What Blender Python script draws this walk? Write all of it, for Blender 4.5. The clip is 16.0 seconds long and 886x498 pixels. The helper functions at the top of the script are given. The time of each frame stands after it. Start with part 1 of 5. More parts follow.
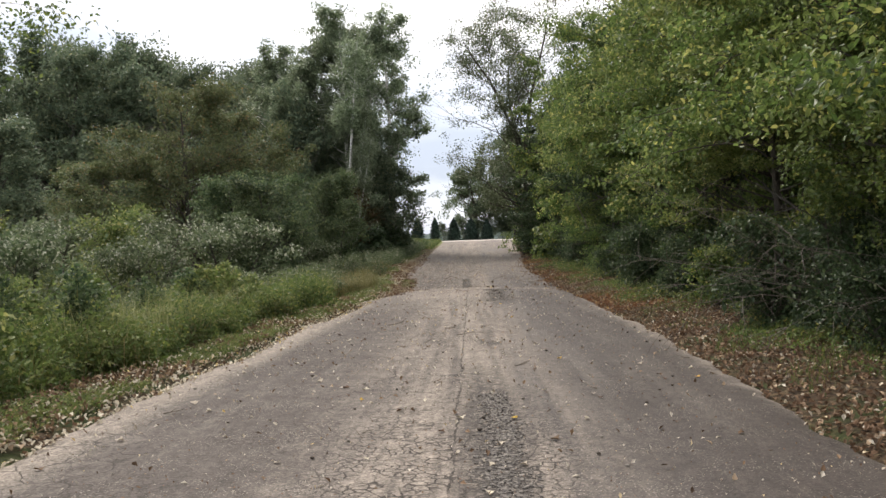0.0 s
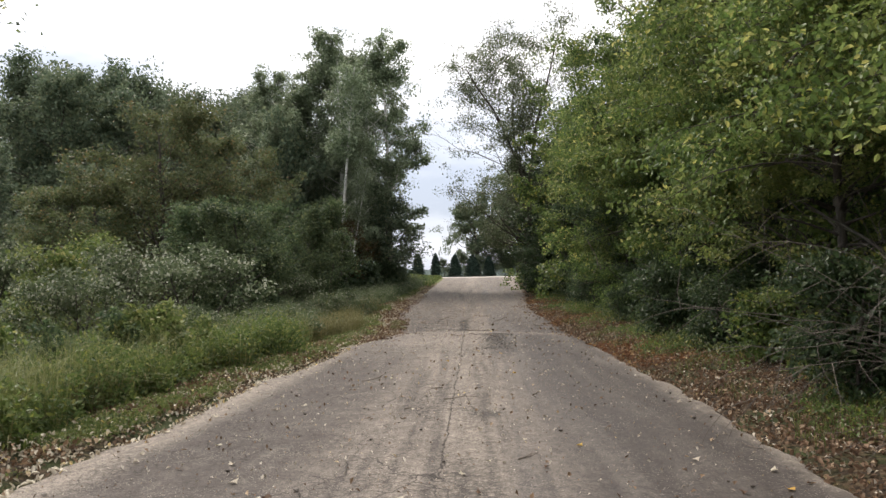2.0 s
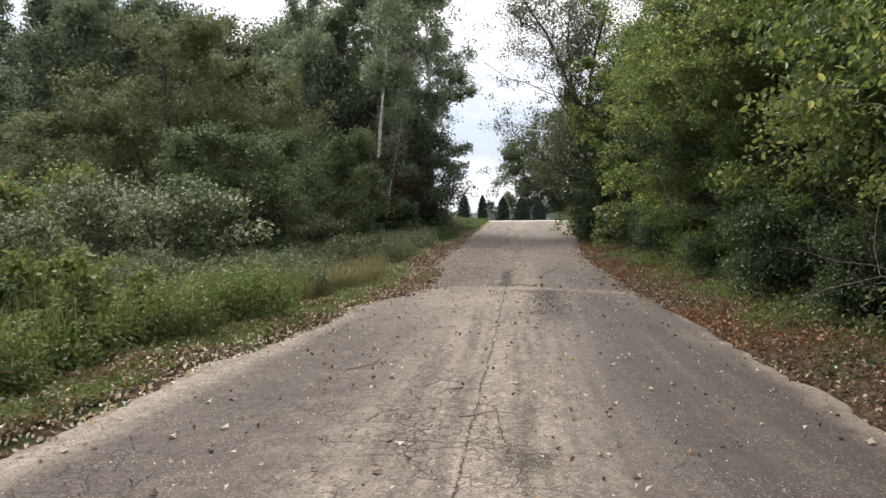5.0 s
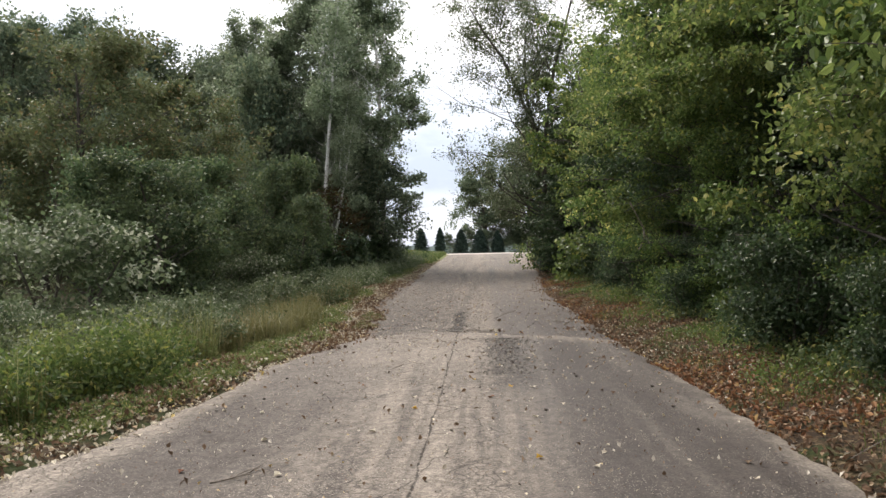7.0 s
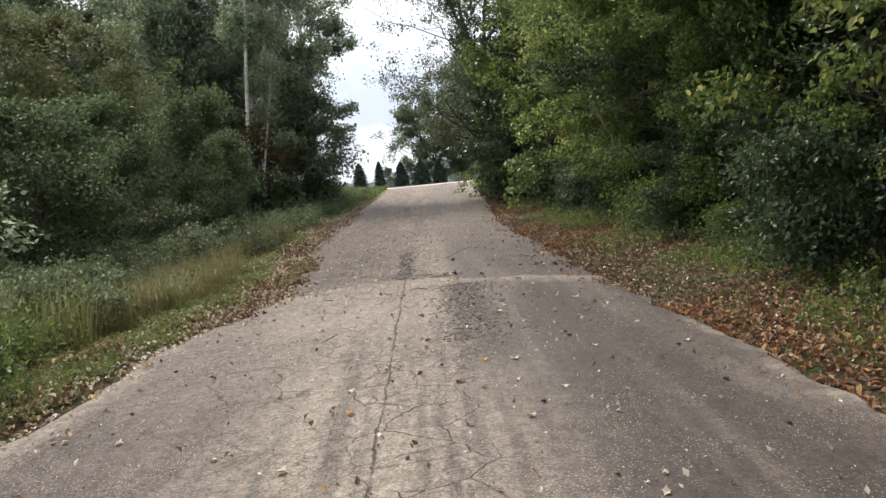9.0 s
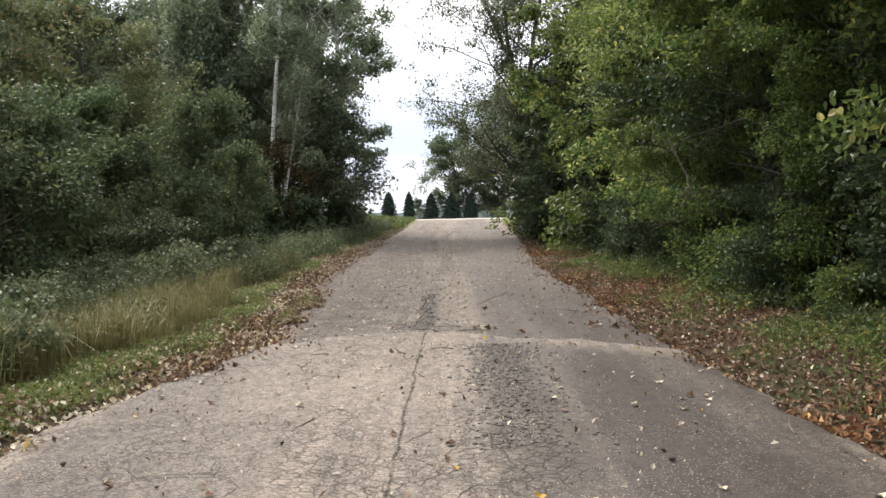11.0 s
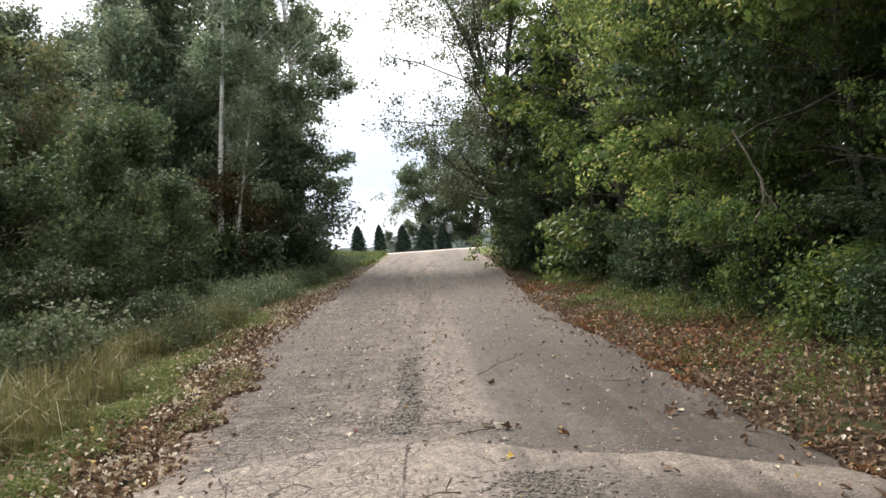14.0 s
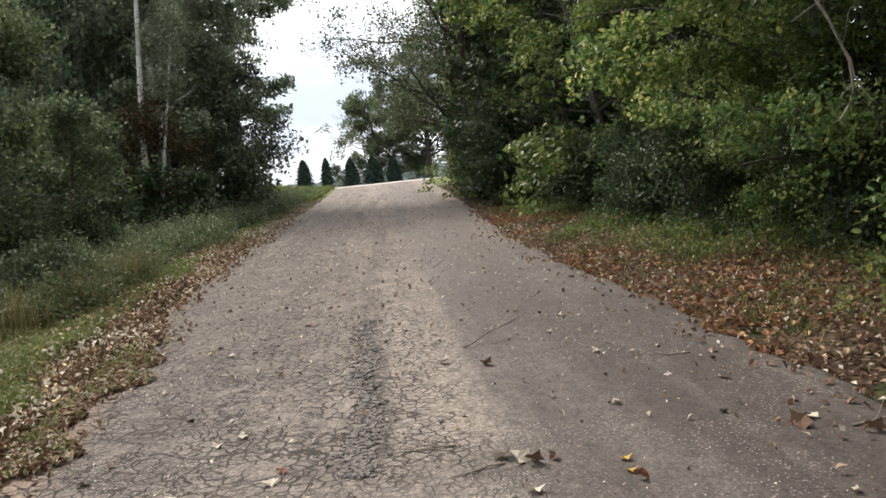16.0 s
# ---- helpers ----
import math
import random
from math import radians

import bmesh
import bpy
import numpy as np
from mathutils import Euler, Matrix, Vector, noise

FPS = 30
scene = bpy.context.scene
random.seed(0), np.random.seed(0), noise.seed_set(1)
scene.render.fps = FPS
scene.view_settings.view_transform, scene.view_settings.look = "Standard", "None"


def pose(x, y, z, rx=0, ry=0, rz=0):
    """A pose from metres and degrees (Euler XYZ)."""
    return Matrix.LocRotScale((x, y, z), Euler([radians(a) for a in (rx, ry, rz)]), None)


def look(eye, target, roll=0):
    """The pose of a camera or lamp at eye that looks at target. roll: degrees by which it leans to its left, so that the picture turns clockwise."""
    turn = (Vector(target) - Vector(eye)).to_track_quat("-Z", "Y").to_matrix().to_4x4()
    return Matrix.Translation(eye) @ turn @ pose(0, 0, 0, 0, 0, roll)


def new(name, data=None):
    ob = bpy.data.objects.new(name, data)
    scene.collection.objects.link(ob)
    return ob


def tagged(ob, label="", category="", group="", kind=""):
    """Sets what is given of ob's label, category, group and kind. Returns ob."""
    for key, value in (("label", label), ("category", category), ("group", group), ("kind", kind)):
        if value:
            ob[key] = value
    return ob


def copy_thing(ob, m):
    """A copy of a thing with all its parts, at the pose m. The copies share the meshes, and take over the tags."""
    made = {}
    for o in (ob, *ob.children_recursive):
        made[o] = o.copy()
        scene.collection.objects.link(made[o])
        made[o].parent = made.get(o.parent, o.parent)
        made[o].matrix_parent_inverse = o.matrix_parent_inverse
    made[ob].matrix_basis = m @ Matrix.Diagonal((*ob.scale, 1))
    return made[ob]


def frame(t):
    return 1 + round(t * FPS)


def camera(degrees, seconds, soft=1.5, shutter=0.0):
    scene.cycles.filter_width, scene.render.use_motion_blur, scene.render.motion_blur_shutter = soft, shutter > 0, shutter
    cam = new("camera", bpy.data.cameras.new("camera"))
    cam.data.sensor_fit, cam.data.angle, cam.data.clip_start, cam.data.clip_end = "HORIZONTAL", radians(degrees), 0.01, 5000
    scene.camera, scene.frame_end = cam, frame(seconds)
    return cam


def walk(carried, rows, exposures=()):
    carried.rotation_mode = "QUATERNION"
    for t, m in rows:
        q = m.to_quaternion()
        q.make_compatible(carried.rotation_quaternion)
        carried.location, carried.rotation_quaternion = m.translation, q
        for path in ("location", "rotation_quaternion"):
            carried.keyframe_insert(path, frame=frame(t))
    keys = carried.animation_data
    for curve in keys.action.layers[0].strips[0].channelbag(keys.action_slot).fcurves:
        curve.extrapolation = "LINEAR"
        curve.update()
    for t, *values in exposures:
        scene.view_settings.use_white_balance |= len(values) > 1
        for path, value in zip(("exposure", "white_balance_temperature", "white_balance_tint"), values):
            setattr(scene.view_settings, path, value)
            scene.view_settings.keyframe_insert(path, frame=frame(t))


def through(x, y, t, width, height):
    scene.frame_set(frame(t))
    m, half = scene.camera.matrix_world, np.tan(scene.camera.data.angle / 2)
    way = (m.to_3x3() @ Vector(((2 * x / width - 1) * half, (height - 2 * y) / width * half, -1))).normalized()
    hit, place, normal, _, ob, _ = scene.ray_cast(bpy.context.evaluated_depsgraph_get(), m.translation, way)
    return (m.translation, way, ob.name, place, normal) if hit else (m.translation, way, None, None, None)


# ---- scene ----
cam = camera(55.4, 16.0)
METRES, EYE, TILT, LEAN, TURN = 22.1, 1.5, 0.0, 0.0, 2.0
ROWS = [
    (0.0, 0.0, 0.0, 0.0, -0.04, -1.02, 1.97),
    (0.5, 0.0039, 0.034, -0.0005, -0.98, -1.43, 3.26),
    (1.0, 0.0051, 0.0677, 0.0001, -0.48, -1.02, 2.74),
    (1.5, 0.0092, 0.099, 0.0014, -0.31, 1.5, 1.48),
    (2.0, 0.0103, 0.1301, 0.0, 0.14, 1.43, 1.16),
    (2.5, 0.0142, 0.1619, -0.0005, -0.73, -0.01, -0.92),
    (3.0, 0.015, 0.1921, -0.0009, -1.06, 0.3, -1.03),
    (3.5, 0.0157, 0.2256, -0.0017, -1.1, 0.96, 0.92),
    (3.7, 0.0162, 0.2392, -0.002, 1.58, -2.16, 2.19),
    (5.8, 0.0236, 0.3712, -0.0034, 3.65, -2.51, 0.43),
    (6.0, 0.0241, 0.3829, -0.0035, 4.49, -2.54, 1.49),
    (6.5, 0.0262, 0.4129, -0.0036, 3.89, -0.92, 2.18),
    (7.0, 0.0306, 0.4465, -0.0019, 0.77, -0.18, 1.16),
    (7.5, 0.0291, 0.4767, -0.0027, -1.49, -1.83, 3.87),
    (8.0, 0.0319, 0.5081, -0.0032, -3.12, -3.33, 5.06),
    (8.2, 0.0322, 0.5212, -0.0035, -3.3, -3.91, 5.51),
    (10.3, 0.0313, 0.6565, -0.0089, -2.71, -5.25, 5.07),
    (10.5, 0.0316, 0.6681, -0.0092, -2.4, -4.84, 4.64),
    (11.0, 0.0334, 0.6948, -0.0094, -1.23, -2.47, 1.24),
    (11.5, 0.0319, 0.7191, -0.0089, 0.92, -1.7, 0.43),
    (12.0, 0.0325, 0.7472, -0.0068, -0.88, -1.33, 4.64),
    (12.5, 0.0351, 0.7776, -0.0066, -2.48, -1.46, 4.43),
    (13.0, 0.0323, 0.8108, -0.0074, -1.96, -1.46, 4.99),
    (13.5, 0.0349, 0.8411, -0.0084, -2.45, -1.22, 4.22),
    (14.0, 0.0329, 0.8707, -0.0082, -3.18, -0.44, 4.04),
    (14.5, 0.0339, 0.9001, -0.0093, -2.77, -0.18, 5.4),
    (15.0, 0.0329, 0.9347, -0.0107, -3.22, -2.29, 6.56),
    (15.5, 0.0347, 0.9627, -0.0117, -5.59, -4.27, 7.12),
    (16.0, 0.0339, 0.9972, -0.0122, -6.65, -5.32, 5.81),
]
walk(cam, [(t, pose(0, 0, EYE, TILT, LEAN, TURN) @ pose(METRES * x, METRES * y, METRES * z, 90 + pitch, roll, yaw)) for t, x, y, z, yaw, pitch, roll in ROWS],
     [(0.0, 0.74, 6800, 13), (1.5, 0.69, 6800, 13), (2.5, 0.64, 6800, 13), (3.5, 0.72, 6800, 13), (6.0, 0.9, 6750, 13), (6.5, 0.93, 6750, 13), (7.0, 0.83, 6750, 12.5), (8.0, 0.84, 6750, 12.5), (10.5, 1.02, 6750, 13), (13.0, 1.08, 6750, 12.5), (15.0, 1.02, 6750, 12.5), (16.0, 0.96, 6750, 13)])

# ---- light ----
world = bpy.data.worlds.new("overcast_sky")
scene.world = world
world.use_nodes = True
wt = world.node_tree
wt.nodes.clear()
w_out = wt.nodes.new("ShaderNodeOutputWorld")
w_bg = wt.nodes.new("ShaderNodeBackground")
w_sky = wt.nodes.new("ShaderNodeTexSky")
w_sky.sky_type, w_sky.sun_disc = "NISHITA", False
SUN_ELEVATION, SUN_ROTATION = radians(50), radians(-36)
w_sky.sun_elevation, w_sky.sun_rotation = SUN_ELEVATION, SUN_ROTATION
w_scale = wt.nodes.new("ShaderNodeVectorMath")
w_scale.operation = "SCALE"
w_scale.inputs["Scale"].default_value = 0.10
w_co = wt.nodes.new("ShaderNodeTexCoord")
w_map = wt.nodes.new("ShaderNodeMapping")
w_map.inputs["Scale"].default_value = (1.0, 1.0, 2.6)
w_noise = wt.nodes.new("ShaderNodeTexNoise")
w_noise.inputs["Scale"].default_value = 2.6
w_noise.inputs["Detail"].default_value = 6
w_noise.inputs["Roughness"].default_value = 0.55
w_ramp = wt.nodes.new("ShaderNodeValToRGB")
w_ramp.color_ramp.elements[0].position, w_ramp.color_ramp.elements[0].color = 0.38, (0.58, 0.64, 0.74, 1)
w_ramp.color_ramp.elements[1].position, w_ramp.color_ramp.elements[1].color = 0.60, (1.2, 1.2, 1.2, 1)
w_mix = wt.nodes.new("ShaderNodeMix")
w_mix.data_type = "RGBA"
w_mix.inputs[0].default_value = 0.86
wt.links.new(w_sky.outputs[0], w_scale.inputs[0])
wt.links.new(w_co.outputs["Generated"], w_map.inputs[0])
wt.links.new(w_map.outputs[0], w_noise.inputs["Vector"])
wt.links.new(w_noise.outputs[0], w_ramp.inputs[0])
wt.links.new(w_scale.outputs[0], w_mix.inputs[6])
w_sep = wt.nodes.new("ShaderNodeSeparateXYZ")
w_rise = wt.nodes.new("ShaderNodeValToRGB")
w_rise.color_ramp.elements[0].position, w_rise.color_ramp.elements[0].color = 0.0, (0.58, 0.63, 0.72, 1)
w_rise.color_ramp.elements[1].position, w_rise.color_ramp.elements[1].color = 0.30, (1.0, 1.0, 1.0, 1)
w_mul = wt.nodes.new("ShaderNodeMix")
w_mul.data_type, w_mul.blend_type = "RGBA", "MULTIPLY"
w_mul.inputs[0].default_value = 1.0
wt.links.new(w_co.outputs["Generated"], w_sep.inputs[0])
wt.links.new(w_sep.outputs[2], w_rise.inputs[0])
wt.links.new(w_ramp.outputs[0], w_mul.inputs[6])
wt.links.new(w_rise.outputs[0], w_mul.inputs[7])
wt.links.new(w_mul.outputs[2], w_mix.inputs[7])
wt.links.new(w_mix.outputs[2], w_bg.inputs[0])
w_bg.inputs[1].default_value = 1.0
wt.links.new(w_bg.outputs[0], w_out.inputs[0])

sun = new("sun", bpy.data.lights.new("sun", "SUN"))
sun.data.energy, sun.data.angle, sun.data.color = 2.1, radians(20), (1.0, 0.95, 0.86)
SUN_WAY = Vector((math.sin(SUN_ROTATION) * math.cos(SUN_ELEVATION), math.cos(SUN_ROTATION) * math.cos(SUN_ELEVATION), math.sin(SUN_ELEVATION)))
sun.matrix_world = look(SUN_WAY * 60, (0, 0, 0))

# ---- materials ----


class Nodes:
    """A small builder of node materials."""

    def __init__(self, name):
        self.mat = bpy.data.materials.new(name)
        self.mat.use_nodes = True
        self.tree = self.mat.node_tree
        self.tree.nodes.clear()
        self.out = self.tree.nodes.new("ShaderNodeOutputMaterial")
        self.co = None

    def add(self, kind, links=(), **values):
        n = self.tree.nodes.new("ShaderNode" + kind)
        for key, v in links:
            self.tree.links.new(v, n.inputs[key])
        return n

    def coords(self, scale=(1, 1, 1), rot=(0, 0, 0), loc=(0, 0, 0)):
        if self.co is None:
            self.co = self.add("TexCoord")
        m = self.add("Mapping", [(0, self.co.outputs["Object"])])
        m.inputs["Scale"].default_value = scale
        m.inputs["Rotation"].default_value = rot
        m.inputs["Location"].default_value = loc
        return m.outputs[0]

    def noise(self, vector, scale, detail=4, rough=0.55, distortion=0.0):
        n = self.add("TexNoise", [("Vector", vector)])
        n.inputs["Scale"].default_value, n.inputs["Detail"].default_value = scale, detail
        n.inputs["Roughness"].default_value, n.inputs["Distortion"].default_value = rough, distortion
        return n.outputs[0]

    def voronoi(self, vector, scale, feature="F1", rand=1.0):
        n = self.add("TexVoronoi", [("Vector", vector)])
        n.feature = feature
        n.inputs["Scale"].default_value, n.inputs["Randomness"].default_value = scale, rand
        return n.outputs[0]

    def ramp(self, fac, stops):
        n = self.add("ValToRGB", [(0, fac)])
        e = n.color_ramp.elements
        while len(e) < len(stops):
            e.new(0.5)
        for el, (p, c) in zip(e, stops):
            el.position = p
            el.color = (*c, 1) if isinstance(c, tuple) else (c, c, c, 1)
        return n.outputs[0]

    def mix(self, fac, a, b, blend="MIX"):
        n = self.add("Mix")
        n.data_type, n.blend_type = "RGBA", blend
        for i, v in ((0, fac), (6, a), (7, b)):
            if isinstance(v, bpy.types.NodeSocket):
                self.tree.links.new(v, n.inputs[i])
            else:
                n.inputs[i].default_value = (*v, 1) if isinstance(v, tuple) else v
        return n.outputs[2]

    def maths(self, op, a, b=0.0, c=0.0, clamp=False):
        n = self.add("Math")
        n.operation, n.use_clamp = op, clamp
        for i, v in enumerate((a, b, c)):
            if isinstance(v, bpy.types.NodeSocket):
                self.tree.links.new(v, n.inputs[i])
            else:
                n.inputs[i].default_value = v
        return n.outputs[0]

    def smooth(self, v, lo, hi):
        n = self.add("MapRange", [(0, v)])
        n.interpolation_type = "SMOOTHSTEP"
        n.inputs[1].default_value, n.inputs[2].default_value = lo, hi
        return n.outputs[0]

    def principled(self, colour, rough=0.8, bump=None, strength=0.3, distance=0.01, spec=0.5):
        p = self.add("BsdfPrincipled")
        for key, v in (("Base Color", colour), ("Roughness", rough)):
            if isinstance(v, bpy.types.NodeSocket):
                self.tree.links.new(v, p.inputs[key])
            else:
                p.inputs[key].default_value = (*v, 1) if isinstance(v, tuple) else v
        p.inputs["Specular IOR Level"].default_value = spec
        if bump is not None:
            b = self.add("Bump", [("Height", bump)])
            b.inputs["Strength"].default_value, b.inputs["Distance"].default_value = strength, distance
            self.tree.links.new(b.outputs[0], p.inputs["Normal"])
        return p.outputs[0]

    def done(self, shader):
        self.tree.links.new(shader, self.out.inputs[0])
        return self.mat


def leaf_material(name, dark, mid, light, accent=None, share=0.06, through=0.48, rough=0.48, patch=0.7, spec=0.2):
    """Leaves: colour by leaf, by clump and by plant, with light coming through them."""
    n = Nodes(name)
    geo = n.add("NewGeometry")
    rnd = geo.outputs["Random Per Island"]
    stops = [(0.0, dark), (0.5, mid), (0.93 - share, light)]
    if accent:
        stops.append((1.0 - share, accent))
    col = n.ramp(rnd, stops)
    clump = n.noise(n.coords(), patch, 3)
    col = n.mix(n.smooth(clump, 0.35, 0.7), col, n.mix(0.55, col, light))
    info = n.add("ObjectInfo")
    hsv = n.add("HueSaturation", [("Color", col)])
    val = n.maths("MULTIPLY_ADD", info.outputs["Random"], 0.3, 1.12)
    n.tree.links.new(val, hsv.inputs["Value"])
    hue = n.maths("MULTIPLY_ADD", info.outputs["Random"], 0.016, 0.492)
    n.tree.links.new(hue, hsv.inputs["Hue"])
    surf = n.principled(hsv.outputs[0], rough, spec=spec)
    tr = n.add("BsdfTranslucent", [(0, hsv.outputs[0])])
    m = n.add("MixShader", [(1, surf), (2, tr.outputs[0])])
    m.inputs[0].default_value = through
    return n.done(m.outputs[0])


def bark_material(name, a, b, scale=6.0, stretch=0.25, marks=None):
    n = Nodes(name)
    v = n.coords((1, 1, stretch))
    grain = n.noise(v, scale * 3, 6, 0.65)
    col = n.mix(n.smooth(grain, 0.3, 0.7), a, b)
    if marks:
        m = n.noise(n.coords((1, 1, 3.5)), 5, 4, 0.6)
        col = n.mix(n.smooth(m, 0.56, 0.66), col, marks)
    big = n.noise(n.coords(), 1.3, 3)
    col = n.mix(n.smooth(big, 0.4, 0.75), col, n.mix(0.4, col, (0.05, 0.06, 0.04)))
    return n.done(n.principled(col, 0.9, grain, 0.6, 0.02))


M_GREEN = leaf_material("leaf_mid_green", (0.031, 0.056, 0.016), (0.070, 0.116, 0.032), (0.145, 0.194, 0.054), (0.26, 0.26, 0.06), 0.05, rough=0.4, spec=0.36)
# yellow-green leaves, their colour raised to carry sunlight on the right canopy
M_YELLOW_LIT = leaf_material("leaf_yellow_green_lit", (0.044, 0.080, 0.021), (0.098, 0.150, 0.040), (0.205, 0.245, 0.078), (0.38, 0.36, 0.12), 0.06, through=0.52, rough=0.4, spec=0.36)
M_DARK = leaf_material("leaf_dark_green", (0.015, 0.030, 0.012), (0.030, 0.054, 0.022), (0.056, 0.086, 0.038), (0.11, 0.13, 0.06), 0.05, rough=0.4, spec=0.4)
# grey-green poplar leaves, lightened in colour to stand in for haze
M_POPLAR_HAZED = leaf_material("leaf_poplar_hazed", (0.080, 0.114, 0.066), (0.136, 0.176, 0.102), (0.22, 0.26, 0.16), (0.30, 0.33, 0.23), 0.08, rough=0.42, spec=0.4)
M_BROWN = leaf_material("leaf_turning_olive", (0.044, 0.066, 0.028), (0.080, 0.104, 0.046), (0.128, 0.146, 0.066), (0.19, 0.135, 0.06), 0.07)
# far wood leaves: distance haze is mixed into this paler, bluer green
M_FOREST_HAZED = leaf_material("leaf_far_wood_hazed", (0.047, 0.072, 0.046), (0.080, 0.110, 0.068), (0.135, 0.162, 0.098), (0.16, 0.17, 0.09), 0.05, patch=0.3)
M_GREY = leaf_material("leaf_grey_green", (0.046, 0.070, 0.034), (0.088, 0.116, 0.058), (0.145, 0.17, 0.094), (0.34, 0.35, 0.27), 0.08)
M_EDGE = leaf_material("leaf_field_edge", (0.024, 0.046, 0.021), (0.048, 0.076, 0.035), (0.094, 0.125, 0.056), (0.17, 0.19, 0.085), 0.05)
M_RED = leaf_material("leaf_dull_red", (0.040, 0.026, 0.014), (0.075, 0.042, 0.020), (0.10, 0.075, 0.03), (0.06, 0.08, 0.025), 0.2)
M_BRIGHT = leaf_material("leaf_fresh_green", (0.044, 0.074, 0.022), (0.096, 0.138, 0.040), (0.175, 0.205, 0.068), (0.30, 0.29, 0.11), 0.06)
M_GRASS = leaf_material("grass_green", (0.038, 0.064, 0.018), (0.078, 0.112, 0.032), (0.135, 0.165, 0.052), (0.26, 0.23, 0.10), 0.10, through=0.3, patch=0.5)
M_HAY = leaf_material("grass_seeded", (0.062, 0.070, 0.026), (0.112, 0.112, 0.044), (0.170, 0.158, 0.066), (0.23, 0.18, 0.09), 0.12, through=0.3, patch=0.5)
M_FEATHER = leaf_material("grass_feathery", (0.085, 0.105, 0.036), (0.150, 0.175, 0.062), (0.22, 0.235, 0.095), (0.30, 0.29, 0.16), 0.10, through=0.35, patch=0.5)
M_SEEDLING = leaf_material("leaf_seedling", (0.034, 0.060, 0.018), (0.070, 0.105, 0.032), (0.130, 0.150, 0.050), (0.30, 0.27, 0.08), 0.10, rough=0.42, spec=0.34)
M_FIR = leaf_material("fir_needles", (0.012, 0.026, 0.020), (0.022, 0.040, 0.031), (0.036, 0.058, 0.042), None, through=0.1)
M_LITTER = leaf_material("leaf_litter", (0.050, 0.032, 0.021), (0.110, 0.066, 0.040), (0.195, 0.125, 0.076), (0.36, 0.27, 0.18), 0.10, through=0.1, rough=0.7, patch=1.2)
M_PALE = leaf_material("leaf_pale_dry", (0.26, 0.215, 0.155), (0.42, 0.37, 0.285), (0.56, 0.51, 0.42), (0.52, 0.38, 0.13), 0.05, through=0.1, rough=0.6)
M_RUST = leaf_material("leaf_rust", (0.085, 0.034, 0.020), (0.150, 0.064, 0.034), (0.225, 0.108, 0.056), (0.34, 0.22, 0.09), 0.10, through=0.1, rough=0.65)
M_GOLD = leaf_material("leaf_gold", (0.33, 0.19, 0.03), (0.42, 0.27, 0.05), (0.50, 0.34, 0.08), None, through=0.2, rough=0.6)
M_BARK = bark_material("bark_grey_brown", (0.036, 0.029, 0.024), (0.095, 0.080, 0.066))
M_BIRCH = bark_material("bark_white", (0.42, 0.41, 0.38), (0.62, 0.61, 0.57), 3.0, 0.4, (0.05, 0.045, 0.04))
M_TWIG = bark_material("twig_grey", (0.13, 0.105, 0.085), (0.26, 0.22, 0.18), 9.0)
M_DEAD = bark_material("dead_wood", (0.09, 0.072, 0.058), (0.19, 0.16, 0.135), 9.0)


def ground_material():
    """Soil under old leaves, with moss and turf in patches; open turf on the far bank, coloured as sunlit."""
    n = Nodes("verge_soil")
    v = n.coords()
    a = n.noise(v, 1.1, 5, 0.65)
    f = n.noise(v, 22, 6, 0.75)
    warp = n.mix(0.12, v, n.add("TexNoise", [("Vector", v)]).outputs[1], "LINEAR_LIGHT")
    cell = n.add("TexVoronoi", [("Vector", warp)])
    cell.inputs["Scale"].default_value = 19
    tone = n.add("SeparateColor", [(0, cell.outputs[1])]).outputs[0]
    soil = n.ramp(tone, [(0.0, (0.028, 0.019, 0.012)), (0.45, (0.062, 0.040, 0.025)), (0.8, (0.12, 0.078, 0.046)), (1.0, (0.19, 0.14, 0.085))])
    soil = n.mix(n.smooth(f, 0.35, 0.65), n.mix(0.5, soil, (0.02, 0.015, 0.01)), soil)
    green = n.mix(n.smooth(f, 0.3, 0.7), (0.014, 0.024, 0.007), (0.06, 0.085, 0.024))
    sep = n.add("SeparateXYZ", [(0, v)])
    field = n.maths("SUBTRACT", 1.0, n.smooth(sep.outputs[0], -3.6, -2.6))
    col = n.mix(n.maths("MULTIPLY", n.smooth(n.maths("MULTIPLY_ADD", field, 0.06, a), 0.46, 0.62), 0.8), soil, green)
    # far bank turf: sunlight near the crest is put into its brighter green
    far = n.smooth(sep.outputs[1], 64, 80)
    col = n.mix(far, col, n.mix(f, (0.095, 0.120, 0.036), (0.18, 0.20, 0.068)))
    height = n.maths("ADD", n.maths("MULTIPLY", tone, 0.6), f)
    return n.done(n.principled(col, 0.95, height, 0.9, 0.03, 0.2))


